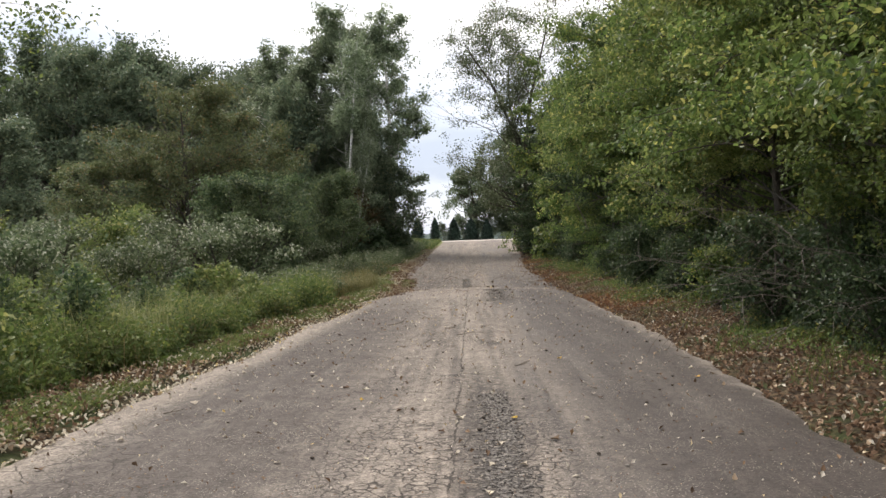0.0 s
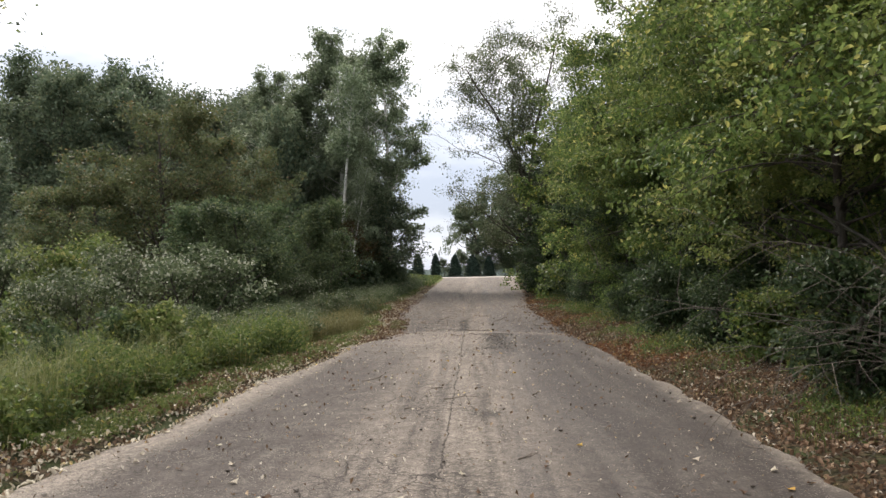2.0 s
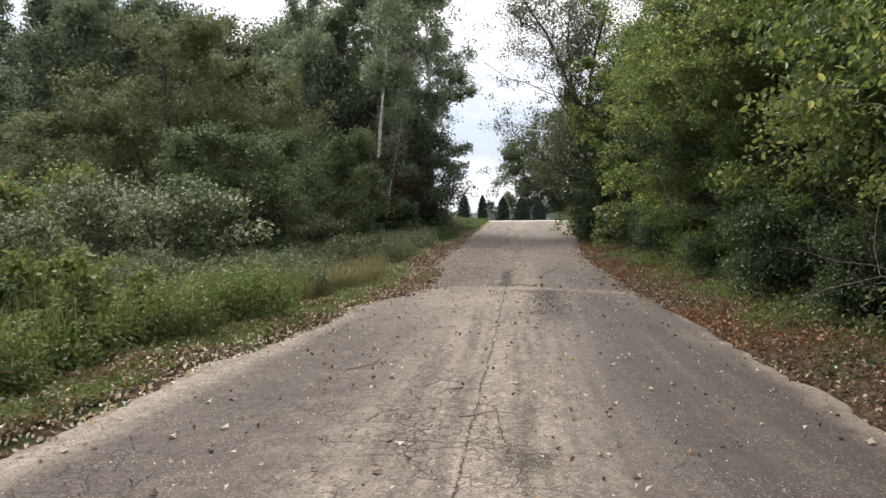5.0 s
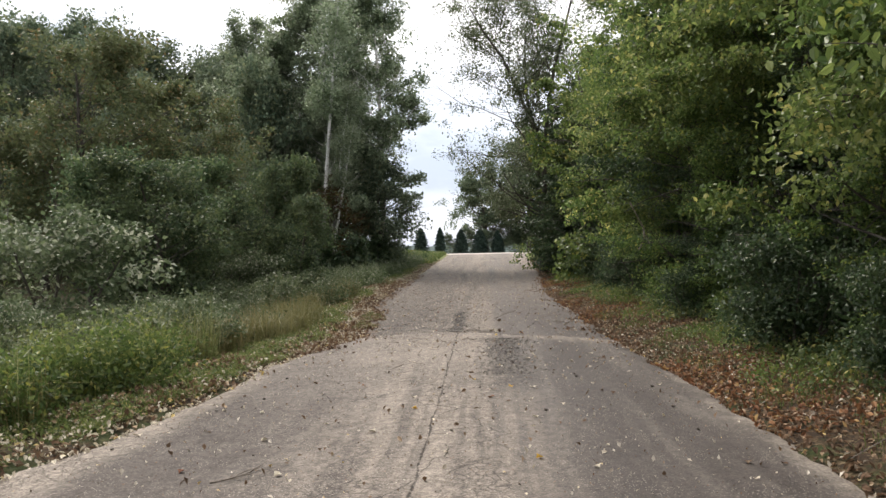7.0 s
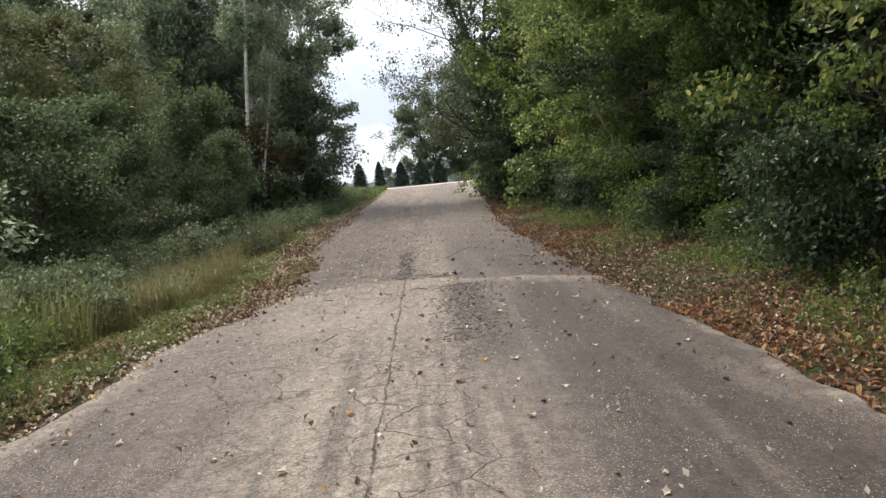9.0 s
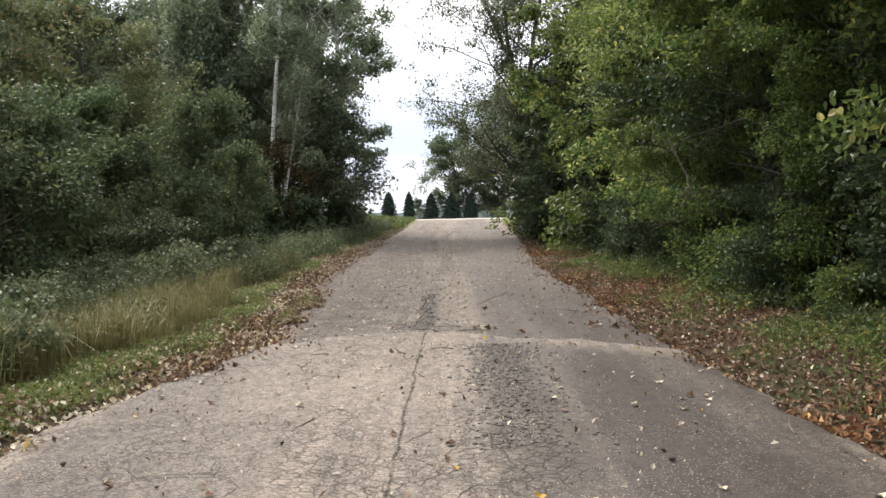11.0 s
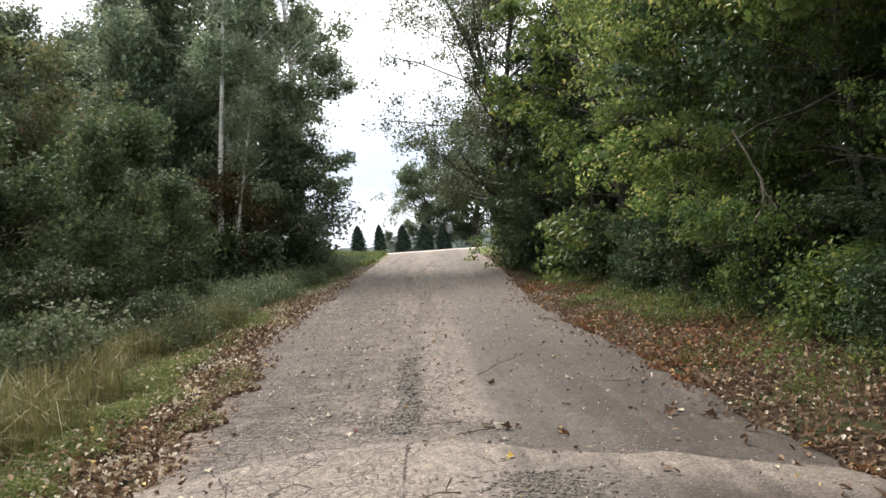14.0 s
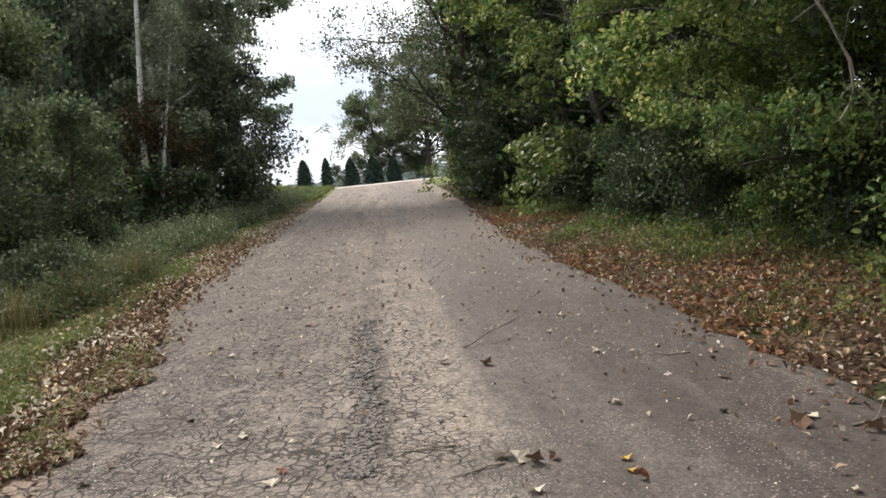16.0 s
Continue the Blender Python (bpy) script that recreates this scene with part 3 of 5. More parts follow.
def tree(name, label, category, leaves, height, radius, base, trunk_r, leaf_size, leaf_mat, bark=None, shape="round", limbs=16,
         clump=0.5, lean=(0, 0), lift=0.06, fine=False, rise=0.5, twigs=5, group="", droop=0.25, sparse=0.0, stems=1, parts="limbs", gaps=0.28, splay=0.28, wander=0.045, flat=0.42):
    """A tree or bush: trunk, limbs with twigs, and a crown of single leaves in clumps on the twigs."""
    ob = thing(name, Matrix(), label, category, group)
    trunks, branch, clumps = [], [], []
    for s in range(stems):
        foot = np.array([0, 0, -0.15]) + (0 if stems == 1 else 1) * np.array([*rng.normal(size=2) * trunk_r * 4, 0])
        aim = np.array([lean[0], lean[1], 1.0]) + (0 if stems == 1 else splay) * np.array([*rng.normal(size=2), 0])
        h = height * (1 if stems == 1 else rng.uniform(0.75, 1.0))
        tp = bent(foot, aim, h, 10, wander, 0.02)
        tr = trunk_r * np.linspace(1.0, 0.12, 11) ** 0.85
        tr[0] *= 1.35
        trunks.append((tp, tr))
        for i in range(limbs // stems):
            f = base + (0.97 - base) * ((i + rng.uniform(0, 1)) / (limbs // stems))
            fi = f * 10
            k = min(int(fi), 9)
            p = tp[k] + (tp[k + 1] - tp[k]) * (fi - k)
            az = i * 2.39996 + rng.normal() * 0.35 + s
            up = rise * (0.5 + f)
            ln = radius * crown_profile(shape, (f - base) / (1 - base)) * rng.uniform(0.62, 1.18)
            lp = bent(p, (math.cos(az), math.sin(az), up), ln, 6, 0.2, lift)
            lr = max(0.012, trunk_r * 0.42 * (1.05 - f)) * np.linspace(1, 0.15, 7)
            branch.append([(lp, lr)])
            clumps.append((lp[-1], unit(lp[-1] - lp[-2])))
            for q in range(twigs):
                g = rng.uniform(0.3, 0.95) * 6
                k2 = min(int(g), 5)
                sp = lp[k2] + (lp[k2 + 1] - lp[k2]) * (g - k2)
                sd = unit(unit(lp[-1] - lp[0]) + rng.normal(size=3) * 0.75)
                tw = bent(sp, sd, ln * rng.uniform(0.22, 0.48), 3, 0.2, lift)
                branch[-1].append((tw, max(0.006, lr[k2] * 0.4) * np.linspace(1, 0.25, 4)))
                for c in (1, 2, 3):
                    if rng.uniform() >= sparse:
                        clumps.append((tw[c], unit(tw[3] - tw[0])))
    if parts == "limbs":
        piece("trunk", tubes("trunk", trunks, bark or M_BARK, 9), ob)
        for group_of in branch:
            piece("limb", tubes("limb", group_of, bark or M_BARK, 5), ob)
    elif parts == "stems":
        for s in range(stems):
            k = limbs // stems
            piece("stem", tubes("stem", [trunks[s], *sum(branch[s * k:(s + 1) * k], [])], bark or M_BARK, 3), ob)
    else:
        piece("trunk", tubes("trunk", [*trunks, *sum(branch, [])], bark or M_BARK, 4), ob)
    at = np.array([c[0] for c in clumps])
    out = np.array([c[1] for c in clumps])
    # gaps between the boughs
    ph = rng.uniform(0, 6.28, 6)
    q = 2.2 / max(radius, 0.6) * at
    hole = np.sin(q[:, 0] * 1.7 + ph[0]) * np.sin(q[:, 1] * 1.9 + ph[1]) + np.sin(q[:, 2] * 2.6 + q[:, 0] + ph[2]) * np.sin(q[:, 1] * 1.3 - q[:, 2] + ph[3])
    keep = hole + rng.normal(size=len(at)) * 0.35 > np.quantile(hole, gaps)
    at, out = at[keep], out[keep]
    weight = rng.uniform(0.15, 1.0, len(at)) ** 1.5
    size_of = rng.uniform(0.6, 1.25, len(at))
    pick = rng.choice(len(at), leaves, p=weight / weight.sum())
    # each clump is a flattened, drooping spray
    off = np.clip(rng.normal(size=(leaves, 3)), -1.5, 1.5) * clump * size_of[pick][:, None] * np.array([1, 1, flat])
    off[:, 2] -= 0.15 / flat * np.hypot(off[:, 0], off[:, 1])
    pos = at[pick] + off
    pos[:, 2] = np.maximum(pos[:, 2], 0.03 + rng.uniform(0, 0.15, leaves))
    axis = np.array([0, 0, height * 0.45])
    o = unit(0.6 * unit(pos - axis) + 0.5 * out[pick])
    piece("crown", leaf_mesh("crown", pos, o, leaf_size, leaf_mat, droop=droop, fine=fine, up=0.9), ob)
    return ob


def put(x, y, turn=0.0, scale=1.0, tall=1.0, sink=0.0):
    return Matrix.Translation((x, y, ground_z(x, y) - sink)) @ Matrix.Rotation(radians(turn), 4, "Z") @ Matrix.Diagonal((scale, scale, scale * tall, 1))


# ---- ground and road ----
GY = np.arange(-80.0, 700.0, 0.5)
PROFILE = np.interp(GY, [-80, -20, 0, 8, 20, 26, 35, 60, 82, 92, 100, 125, 300, 700], [0.6, 0.15, 0, -0.08, -0.2, -0.185, -0.1, 0.2, 0.55, 0.72, 0.66, -0.3, -7, -9])
PROFILE = np.convolve(np.pad(PROFILE, 6, mode="edge"), np.ones(13) / 13, "valid")


def road_z(y):
    return np.interp(y, GY, PROFILE)


def road_left(y):
    e = np.interp(y, [-30, 6, 9, 16, 19.4, 22, 24.6, 25.4, 27.5, 30, 34, 38, 60, 90, 96, 130], [-3.7, -3.64, -3.45, -3.18, -2.85, -2.6, -2.15, -2.15, -2.38, -2.58, -2.9, -3.0, -3.0, -3.1, -5.0, -6.0])
    return e + 0.07 * np.sin(y * 1.7) * np.sin(y * 0.63 + 1) + 0.025 * np.sin(y * 6.1 + 2 * np.sin(y * 1.3)) + 0.02 * np.sin(y * 14.7 + 3 * np.sin(y * 2.1))


def road_right(y):
    e = np.interp(y, [-30, 5, 12, 16, 20.5, 25, 26.5, 29.5, 33, 37, 42, 60, 80, 90, 96, 130], [2.6, 2.64, 2.86, 2.88, 2.7, 2.5, 2.54, 2.56, 2.4, 2.36, 2.6, 3.4, 3.8, 4.4, 9.0, 14.0])
    return e + 0.06 * np.sin(y * 1.9 + 2) * np.sin(y * 0.71) + 0.03 * np.sin(y * 5.3 + 2 * np.sin(y * 1.1)) + 0.02 * np.sin(y * 13.1 + 3 * np.sin(y * 1.9))


def road_top(x, y):
    """The road's surface: worn rims, slight waves, and the lip where the newer layer ends."""
    x, y = np.asarray(x, float), np.asarray(y, float)
    edge = np.minimum(x - road_left(y), road_right(y) - x)
    lip_y = 25.75 - 0.55 * np.abs(x + 0.3) + 0.08 * np.sin(x * 5) + 0.04 * np.sin(x * 13)
    lip = 0.048 * np.clip((lip_y - y) / 0.12, 0, 1) * np.clip((y - 18) / 4, 0, 1)
    wave = 0.012 * np.sin(x * 1.7 + 1) * np.sin(y * 0.9) + 0.006 * np.sin(x * 4 + y) * np.sin(y * 2.3)
    return road_z(y) + wave + lip - 0.06 * np.clip(1 - edge / 0.18, 0, 1) ** 2


def ground_z(x, y):
    """The height of the open ground; it lies just under the road where the road runs."""
    x, y = np.asarray(x, float), np.asarray(y, float)
    z = road_z(y)
    l, r = road_left(y), road_right(y)
    dl, dr = np.clip(l - x, 0, None), np.clip(x - r, 0, None)
    z = z + 0.05 * np.clip(dl / 0.5, 0, 1) - 0.35 * np.clip((dl - 0.6) / 3.0, 0, 1) + 0.02 * np.clip(dl - 12, 0, 90)
    z = z + 0.9 * np.clip((y - 55) / 30, 0, 1) * np.clip((dl - 1.0) / 4.0, 0, 1)
    z = z + 0.06 * np.clip(dr / 0.5, 0, 1) + 0.10 * np.clip((dr - 0.8) / 2.0, 0, 1) + 0.02 * np.clip(dr - 8, 0, 90)
    z = z + (0.03 * np.sin(x * 2.1 + y * 0.7) * np.sin(y * 1.4 - x) + 0.015 * np.sin(x * 5 + 1) * np.sin(y * 4.3)) * np.clip((dl + dr) / 0.6, 0, 1)
    inside = np.clip(np.minimum(x - l, r - x) / 0.12, 0, 1)
    return z - 0.012 - 0.06 * inside


def grid_mesh(name, X, Y, Z, mat, smooth=True):
    a, b = X.shape
    i, j = np.meshgrid(np.arange(a - 1), np.arange(b - 1), indexing="ij")
    k = i * b + j
    faces = np.stack([k, k + 1, k + b + 1, k + b], -1).reshape(-1, 4)[:, ::-1]
    return mesh_from(name, np.stack([X, Y, Z], -1).reshape(-1, 3), faces, mat, smooth)


xs = np.concatenate([-np.geomspace(500, 12, 26), np.arange(-11.5, 11.6, 0.2), np.geomspace(12, 500, 26)])
ys = np.concatenate([np.linspace(-80, -6, 20), np.arange(-5, 60, 0.25), np.arange(60, 130, 1.0), np.geomspace(131, 690, 25)])
X, Y = np.meshgrid(xs, ys, indexing="ij")
ground = tagged(new("ground", grid_mesh("ground", X, Y, ground_z(X, Y), M_GROUND)), "brown soil and low green turf beside the road", "ground", kind="structure")

ry = np.concatenate([np.linspace(-30, 0, 40), np.arange(0.15, 50, 0.12), np.arange(50, 125, 0.5)])
ru = np.linspace(0, 1, 49)
U, Y = np.meshgrid(ru, ry, indexing="ij")
l, r = road_left(Y), road_right(Y)
X = l + (r - l) * U
Z = road_top(X, Y)
road = tagged(new("road", grid_mesh("road", X, Y, Z, M_ROAD)), "worn grey asphalt road with sandy streaks and cracks", "road", kind="structure")

# ---- trees beside the road, right-hand side ----
EDGE = "roadside trees"
GREEN_LABEL, OLIVE_LABEL, DARK_LABEL = "leafy green roadside tree with low hanging boughs", "roadside tree with yellow-green leaves coloured as sunlit", "dense dark green roadside tree reaching down to the verge"


def edge_tree(label, mat, leaves, size, height, radius, limbs, fine, parts="limbs", shape="over"):
    return tree("roadside_tree", label, "tree", leaves, height, radius, 0.06, 0.14, size, mat, shape=shape, limbs=limbs, clump=0.25, fine=fine, group=EDGE, rise=0.33, twigs=6, gaps=0.40, parts=parts, flat=0.5)


edge_green = edge_tree(GREEN_LABEL, M_GREEN, 46000, 0.085, 9.8, 3.3, 46, True)
edge_green.matrix_world = put(6.5, 17.8, 40, 1.0, 1.1)
edge_yellow = edge_tree(OLIVE_LABEL, M_YELLOW_LIT, 44000, 0.088, 10.0, 3.4, 44, True)
edge_yellow.matrix_world = put(6.6, 13.2, 10)
edge_dark = edge_tree(DARK_LABEL, M_DARK, 42000, 0.09, 8.8, 3.1, 46, True)
edge_dark.matrix_world = put(7.2, 4.4, 0)
copy_thing(edge_green, put(6.9, 8.6, 190, 1.0, 1.0))
copy_thing(edge_yellow, put(6.6, 22.0, 120, 1.05, 1.12))
mid_green = edge_tree(GREEN_LABEL, M_GREEN, 42000, 0.088, 10.6, 3.5, 46, True)
mid_green.matrix_world = put(6.7, 26.2, 250)
mid_yellow = edge_tree(OLIVE_LABEL, M_YELLOW_LIT, 42000, 0.088, 9.8, 3.5, 46, True)
mid_yellow.matrix_world = put(6.0, 33.4, 150)
mid_dark = edge_tree(DARK_LABEL, M_DARK, 42000, 0.088, 10.2, 3.3, 46, True, shape="full")
mid_dark.matrix_world = put(6.6, 30.0, 30)
copy_thing(mid_green, put(5.8, 37.6, 200, 1.0, 1.0))
# the two edge_dark copies, mostly unseen, are added to shade the near verge
for src, x, y, turn, s, tall in ((edge_green, 5.7, 11.0, 70, 0.66, 0.9), (edge_yellow, 5.6, 15.6, 200, 0.66, 0.9), (edge_green, 5.5, 20.2, 310, 0.6, 0.9), (edge_green, 5.9, 7.0, 20, 0.6, 0.8), (edge_green, 5.5, 29.6, 150, 0.64, 0.95), (mid_green, 5.3, 32.0, 90, 0.55, 0.95), (edge_green, 5.7, 26.8, 240, 0.6, 0.95), (edge_dark, 6.0, 2.6, 100, 0.85, 0.9), (edge_dark, 6.1, 6.2, 230, 0.85, 0.95)):
    copy_thing(src, put(x, y, turn, s, tall))
copy_thing(mid_dark, put(6.9, 22.6, 300, 0.75, 0.7))
copy_thing(mid_dark, put(5.9, 35.6, 100, 0.62, 0.6))
copy_thing(mid_dark, put(6.3, 24.4, 170, 0.66, 0.62))
copy_thing(mid_dark, put(6.2, 28.2, 220, 0.6, 0.55))
far_green = edge_tree(GREEN_LABEL, M_GREEN, 15000, 0.16, 9.4, 3.6, 36, False, "whole", "full")
far_green.matrix_world = put(5.6, 41.8, 80)
far_dark = edge_tree(DARK_LABEL, M_DARK, 15000, 0.16, 8.8, 3.4, 36, False, "whole", "full")
far_dark.matrix_world = put(5.3, 46.4, 300)
for src, x, y, turn, s, tall in (
        (far_green, 6.8, 48.5, 20, 1.05, 0.95), (far_dark, 5.6, 53.4, 280, 1.0, 1.0), (far_dark, 5.0, 43.6, 250, 0.7, 0.8), (far_green, 5.8, 57.8, 20, 0.9, 0.9), (far_dark, 5.1, 50.8, 320, 0.85, 0.85), (far_dark, 4.6, 47.6, 120, 0.62, 0.85), (far_dark, 4.7, 49.4, 210, 0.62, 0.9), (far_green, 4.9, 52.0, 80, 0.66, 0.9), (far_dark, 4.9, 56.0, 10, 0.6, 0.9), (far_green, 5.3, 60.0, 110, 0.6, 0.9), (far_dark, 5.6, 64.5, 150, 0.66, 0.9),
        (far_green, 6.8, 61.0, 330, 1.0, 0.85), (far_dark, 7.4, 66.5, 10, 1.05, 0.85), (far_green, 8.6, 74.0, 60, 1.1, 0.85), (far_dark, 10.0, 83.0, 100, 1.15, 0.85)):
    copy_thing(src, put(x, y, turn, s, tall))

back = tree("woodland_tree", "tall dark tree inside the roadside wood", "tree", 9000, 11.0, 3.9, 0.03, 0.18, 0.28, M_DARK, shape="full", limbs=30, clump=0.6, group="wood behind the roadside trees", twigs=4, parts="whole")
back.matrix_world = put(10.8, 8.5, 0)
for x, y, turn, s in ((11.2, 1.5, 50, 1.0), (10.6, 15.0, 110, 1.05), (11.0, 21.5, 200, 1.0), (10.7, 28.0, 300, 1.05), (11.0, 35.0, 20, 1.0), (11.2, 42.5, 160, 1.0), (11.8, 51.0, 240, 1.0), (12.6, 60.0, 330, 0.95), (14.0, 70.0, 80, 0.95), (9.3, 12, 77, 0.7), (9.2, 5.2, 177, 0.7), (9.2, 18.5, 7, 0.7), (9.2, 25, 107, 0.7), (8.6, 22, 57, 0.62), (8.8, 28.5, 147, 0.62), (9.0, 32, 207, 0.7), (8.6, 39, 307, 0.7), (16, 10, 15, 1.1), (16, 20, 95, 1.1), (16, 31, 215, 1.1), (16.5, 43, 275, 1.1), (17, 57, 135, 1.1)):
    copy_thing(back, put(x, y, turn, s))

# thin-leaved tall tree that leans over the road
sparse = tree("sparse_tree", "tall half-bare tree with thin pale leaves leaning over the road", "tree", 58000, 16.5, 5.6, 0.16, 0.17, 0.115, M_GREY, shape="round", limbs=75, clump=0.3, lean=(-0.17, 0.0), rise=0.6, twigs=8, sparse=0.1, stems=3, splay=0.2, gaps=0.12, flat=0.6, wander=0.1)
sparse.matrix_world = put(4.0, 51.0, 0)

# undergrowth at the foot of the wood
bush = tree("shrub", "low dark green shrub at the foot of the wood", "shrub", 6200, 1.7, 0.85, 0.05, 0.03, 0.058, M_DARK, shape="full", limbs=18, clump=0.2, rise=0.7, twigs=4, group="undergrowth shrubs", stems=3, parts="stems", fine=True)
bush.matrix_world = put(5.0, 10.5, 0)
bush_fresh = tree("shrub", "low fresh green shrub beside leaf litter", "shrub", 4600, 1.1, 0.7, 0.05, 0.025, 0.056, M_GREEN, shape="full", limbs=15, clump=0.2, rise=0.8, twigs=4, group="undergrowth shrubs", stems=3, parts="stems", fine=True)
bush_fresh.matrix_world = put(4.7, 14.0, 0)
bush_far = tree("shrub", "low dark green shrub at the foot of the wood", "shrub", 1900, 1.7, 0.85, 0.05, 0.03, 0.12, M_DARK, shape="full", limbs=12, clump=0.22, rise=0.7, twigs=3, group="undergrowth shrubs", stems=2, parts="stems")
bush_far.matrix_world = put(5.6, 55.0, 0)
r2 = random.Random(5)
for i in range(30):
    y = 4.0 + i * 1.75 + r2.uniform(-0.5, 0.5)
    x = float(road_right(y)) + 2.0 + r2.uniform(-0.25, 0.55)
    s = r2.uniform(0.75, 1.25)
    pick = bush if r2.random() < 0.62 else bush_fresh
    copy_thing(bush_far if y > 38 else pick, put(x, y, r2.uniform(0, 360), s))
for i in range(9):
    y = 57 + i * 4.0
    copy_thing(bush_far, put(float(road_right(y)) + 2.4 + r2.uniform(-0.3, 0.6), y, r2.uniform(0, 360), r2.uniform(1.3, 1.8)))


for x, y, turn, s in ((3.9, 48.6, 15, 1.3), (3.8, 50.2, 105, 1.4), (4.0, 46.4, 195, 1.2), (4.1, 52.4, 285, 1.4)):
    copy_thing(bush_far, put(x, y, turn, s))
for x, y, turn, s in ((5.7, 23.4, 40, 1.4), (6.2, 25.4, 130, 1.5), (6.0, 21.2, 220, 1.4), (5.9, 27.6, 310, 1.4)):
    copy_thing(bush, put(x, y, turn, s))
for i in range(15):
    copy_thing(bush_far, put(8.0 + r2.uniform(0, 1.2), 3.0 + i * 2.9 + r2.uniform(-0.6, 0.6), r2.uniform(0, 360), r2.uniform(1.5, 2.0)))


def bare_shrub(label, n, reach, m):
    """Arching leafless stems from one stool."""
    ob = thing("bare_shrub", m, label, "shrub")
    for i in range(n):
        az = rng.uniform(2.0, 4.6)
        st = bent((rng.normal() * 0.25, rng.normal() * 0.35, 0), (math.cos(az) * rng.uniform(0.4, 1.0), math.sin(az) * 0.5, 1.0), reach * rng.uniform(0.6, 1.2), 12, 0.13, -0.11)
        paths = [(st, 0.0075 * np.linspace(1, 0.25, 13))]
        for k in range(9):
            j = rng.integers(4, 12)
            sd = unit(unit(st[j] - st[j - 1]) + rng.normal(size=3) * 0.7)
            paths.append((bent(st[j], sd, reach * rng.uniform(0.12, 0.3), 5, 0.2, -0.08), 0.004 * np.linspace(1, 0.3, 6)))
        piece("stem", tubes("stem", paths, M_DEAD, 5), ob)
    return ob


bare_shrub("leafless grey shrub with arching stems in front of the wood", 18, 3.5, put(5.3, 11.6))
bare_shrub("tangled leafless shrub with drooping grey stems", 9, 2.9, put(5.5, 9.0))

# ---- left-hand side: tall poplars and birches ----
poplar = tree("poplar_tree", "tall poplar with fluttering grey-green leaves and pale stem", "tree", 27000, 15.7, 3.6, 0.20, 0.19, 0.17, M_POPLAR_HAZED, bark=M_BIRCH, shape="column", limbs=52, clump=0.27, rise=0.8, twigs=5, group="poplar stand", gaps=0.48, wander=0.018, flat=0.75)
poplar.matrix_world = put(-7.7, 54.8, 0)
for x, y, turn, s, tall in ((-5.1, 56.0, 100, 1.0, 0.96), (-11.5, 55.5, 200, 0.95, 0.88), (-7.2, 60.0, 300, 1.0, 1.0), (-12.6, 59.5, 60, 1.0, 0.9), (-10.0, 57.0, 150, 1.0, 0.93)):
    copy_thing(poplar, put(x, y, turn, s, tall))
birch = tree("birch_tree", "slender white birch leaning out of the undergrowth", "tree", 5000, 13.5, 1.8, 0.56, 0.13, 0.14, M_POPLAR_HAZED, bark=M_BIRCH, shape="round", limbs=14, clump=0.45, lean=(0.02, 0), rise=1.0, twigs=4, group="birches", wander=0.018)
birch.matrix_world = put(-7.45, 50.4, 0)
copy_thing(birch, put(-7.15, 50.7, 25, 0.7, 1.05) @ Matrix.Rotation(radians(2.5), 4, "Y"))
copy_thing(birch, put(-7.1, 50.2, -20, 0.6, 0.95) @ Matrix.Rotation(radians(7), 4, "Y"))
dark_bush = tree("understory_tree", "small dark tree with ragged leaves beneath the poplars", "tree", 12000, 6.2, 2.4, 0.10, 0.1, 0.15, M_FOREST_HAZED, shape="full", limbs=26, clump=0.34, rise=0.45, twigs=5, group="understory", flat=0.75)
dark_bush.matrix_world = put(-5.2, 54.0, 0)
for x, y, turn, s, tall in ((-10.4, 50.5, 140, 0.9, 0.8), (-10.6, 53.0, 30, 1.15, 1.5), (-12.5, 48.0, 220, 1.1, 1.0), (-9.9, 46.0, 10, 0.8, 0.8), (-10.8, 43.0, 80, 1.0, 1.0), (-13.5, 42, 310, 1.15, 1.15), (-6.8, 58.0, 60, 1.0, 1.0)):
    copy_thing(dark_bush, put(x, y, turn, s, tall))
for x, y, turn, s in ((-6.3, 48.9, 10, 1.4), (-7.5, 48.9, 80, 1.55), (-9.0, 50.2, 150, 1.5), (-10.5, 48.8, 220, 1.6), (-12.0, 47.0, 290, 1.6), (-8.2, 47.6, 330, 1.1), (-5.6, 52.6, 30, 1.3), (-5.2, 56.6, 100, 1.8), (-7.4, 57.5, 170, 2.0), (-9.6, 56.5, 240, 2.0), (-11.8, 55.0, 310, 2.0), (-14.0, 53.0, 50, 2.0)):
    copy_thing(bush_far, put(x, y, turn, s))
red = tree("young_tree", "young tree with dull red autumn leaves", "tree", 4000, 4.6, 1.5, 0.3, 0.06, 0.13, M_RED, shape="round", limbs=14, clump=0.35, twigs=4)
red.matrix_world = put(-6.9, 50.5, 0)

brown = tree("turning_tree", "broad tree with brown-green turning leaves", "tree", 30000, 7.6, 3.5, 0.04, 0.16, 0.13, M_BROWN, shape="round", limbs=44, clump=0.30, rise=0.55, twigs=6, group="turning trees", flat=0.65, gaps=0.36)
brown.matrix_world = put(-12.0, 36.0, 0)
copy_thing(brown, put(-15.6, 34.0, 130, 0.8, 0.8))
copy_thing(brown, put(-10.6, 41.0, 240, 0.95, 1.0))
round_tree = tree("small_tree", "small rounded dark green tree at the field edge", "tree", 26000, 4.8, 1.75, 0.03, 0.09, 0.085, M_EDGE, shape="round", limbs=36, clump=0.21, rise=0.6, twigs=6, group="field edge trees", stems=2, parts="stems", flat=0.7, gaps=0.36)
round_tree.matrix_world = put(-6.6, 28.5, 0)
copy_thing(round_tree, put(-8.6, 31.5, 150, 1.15, 0.95))
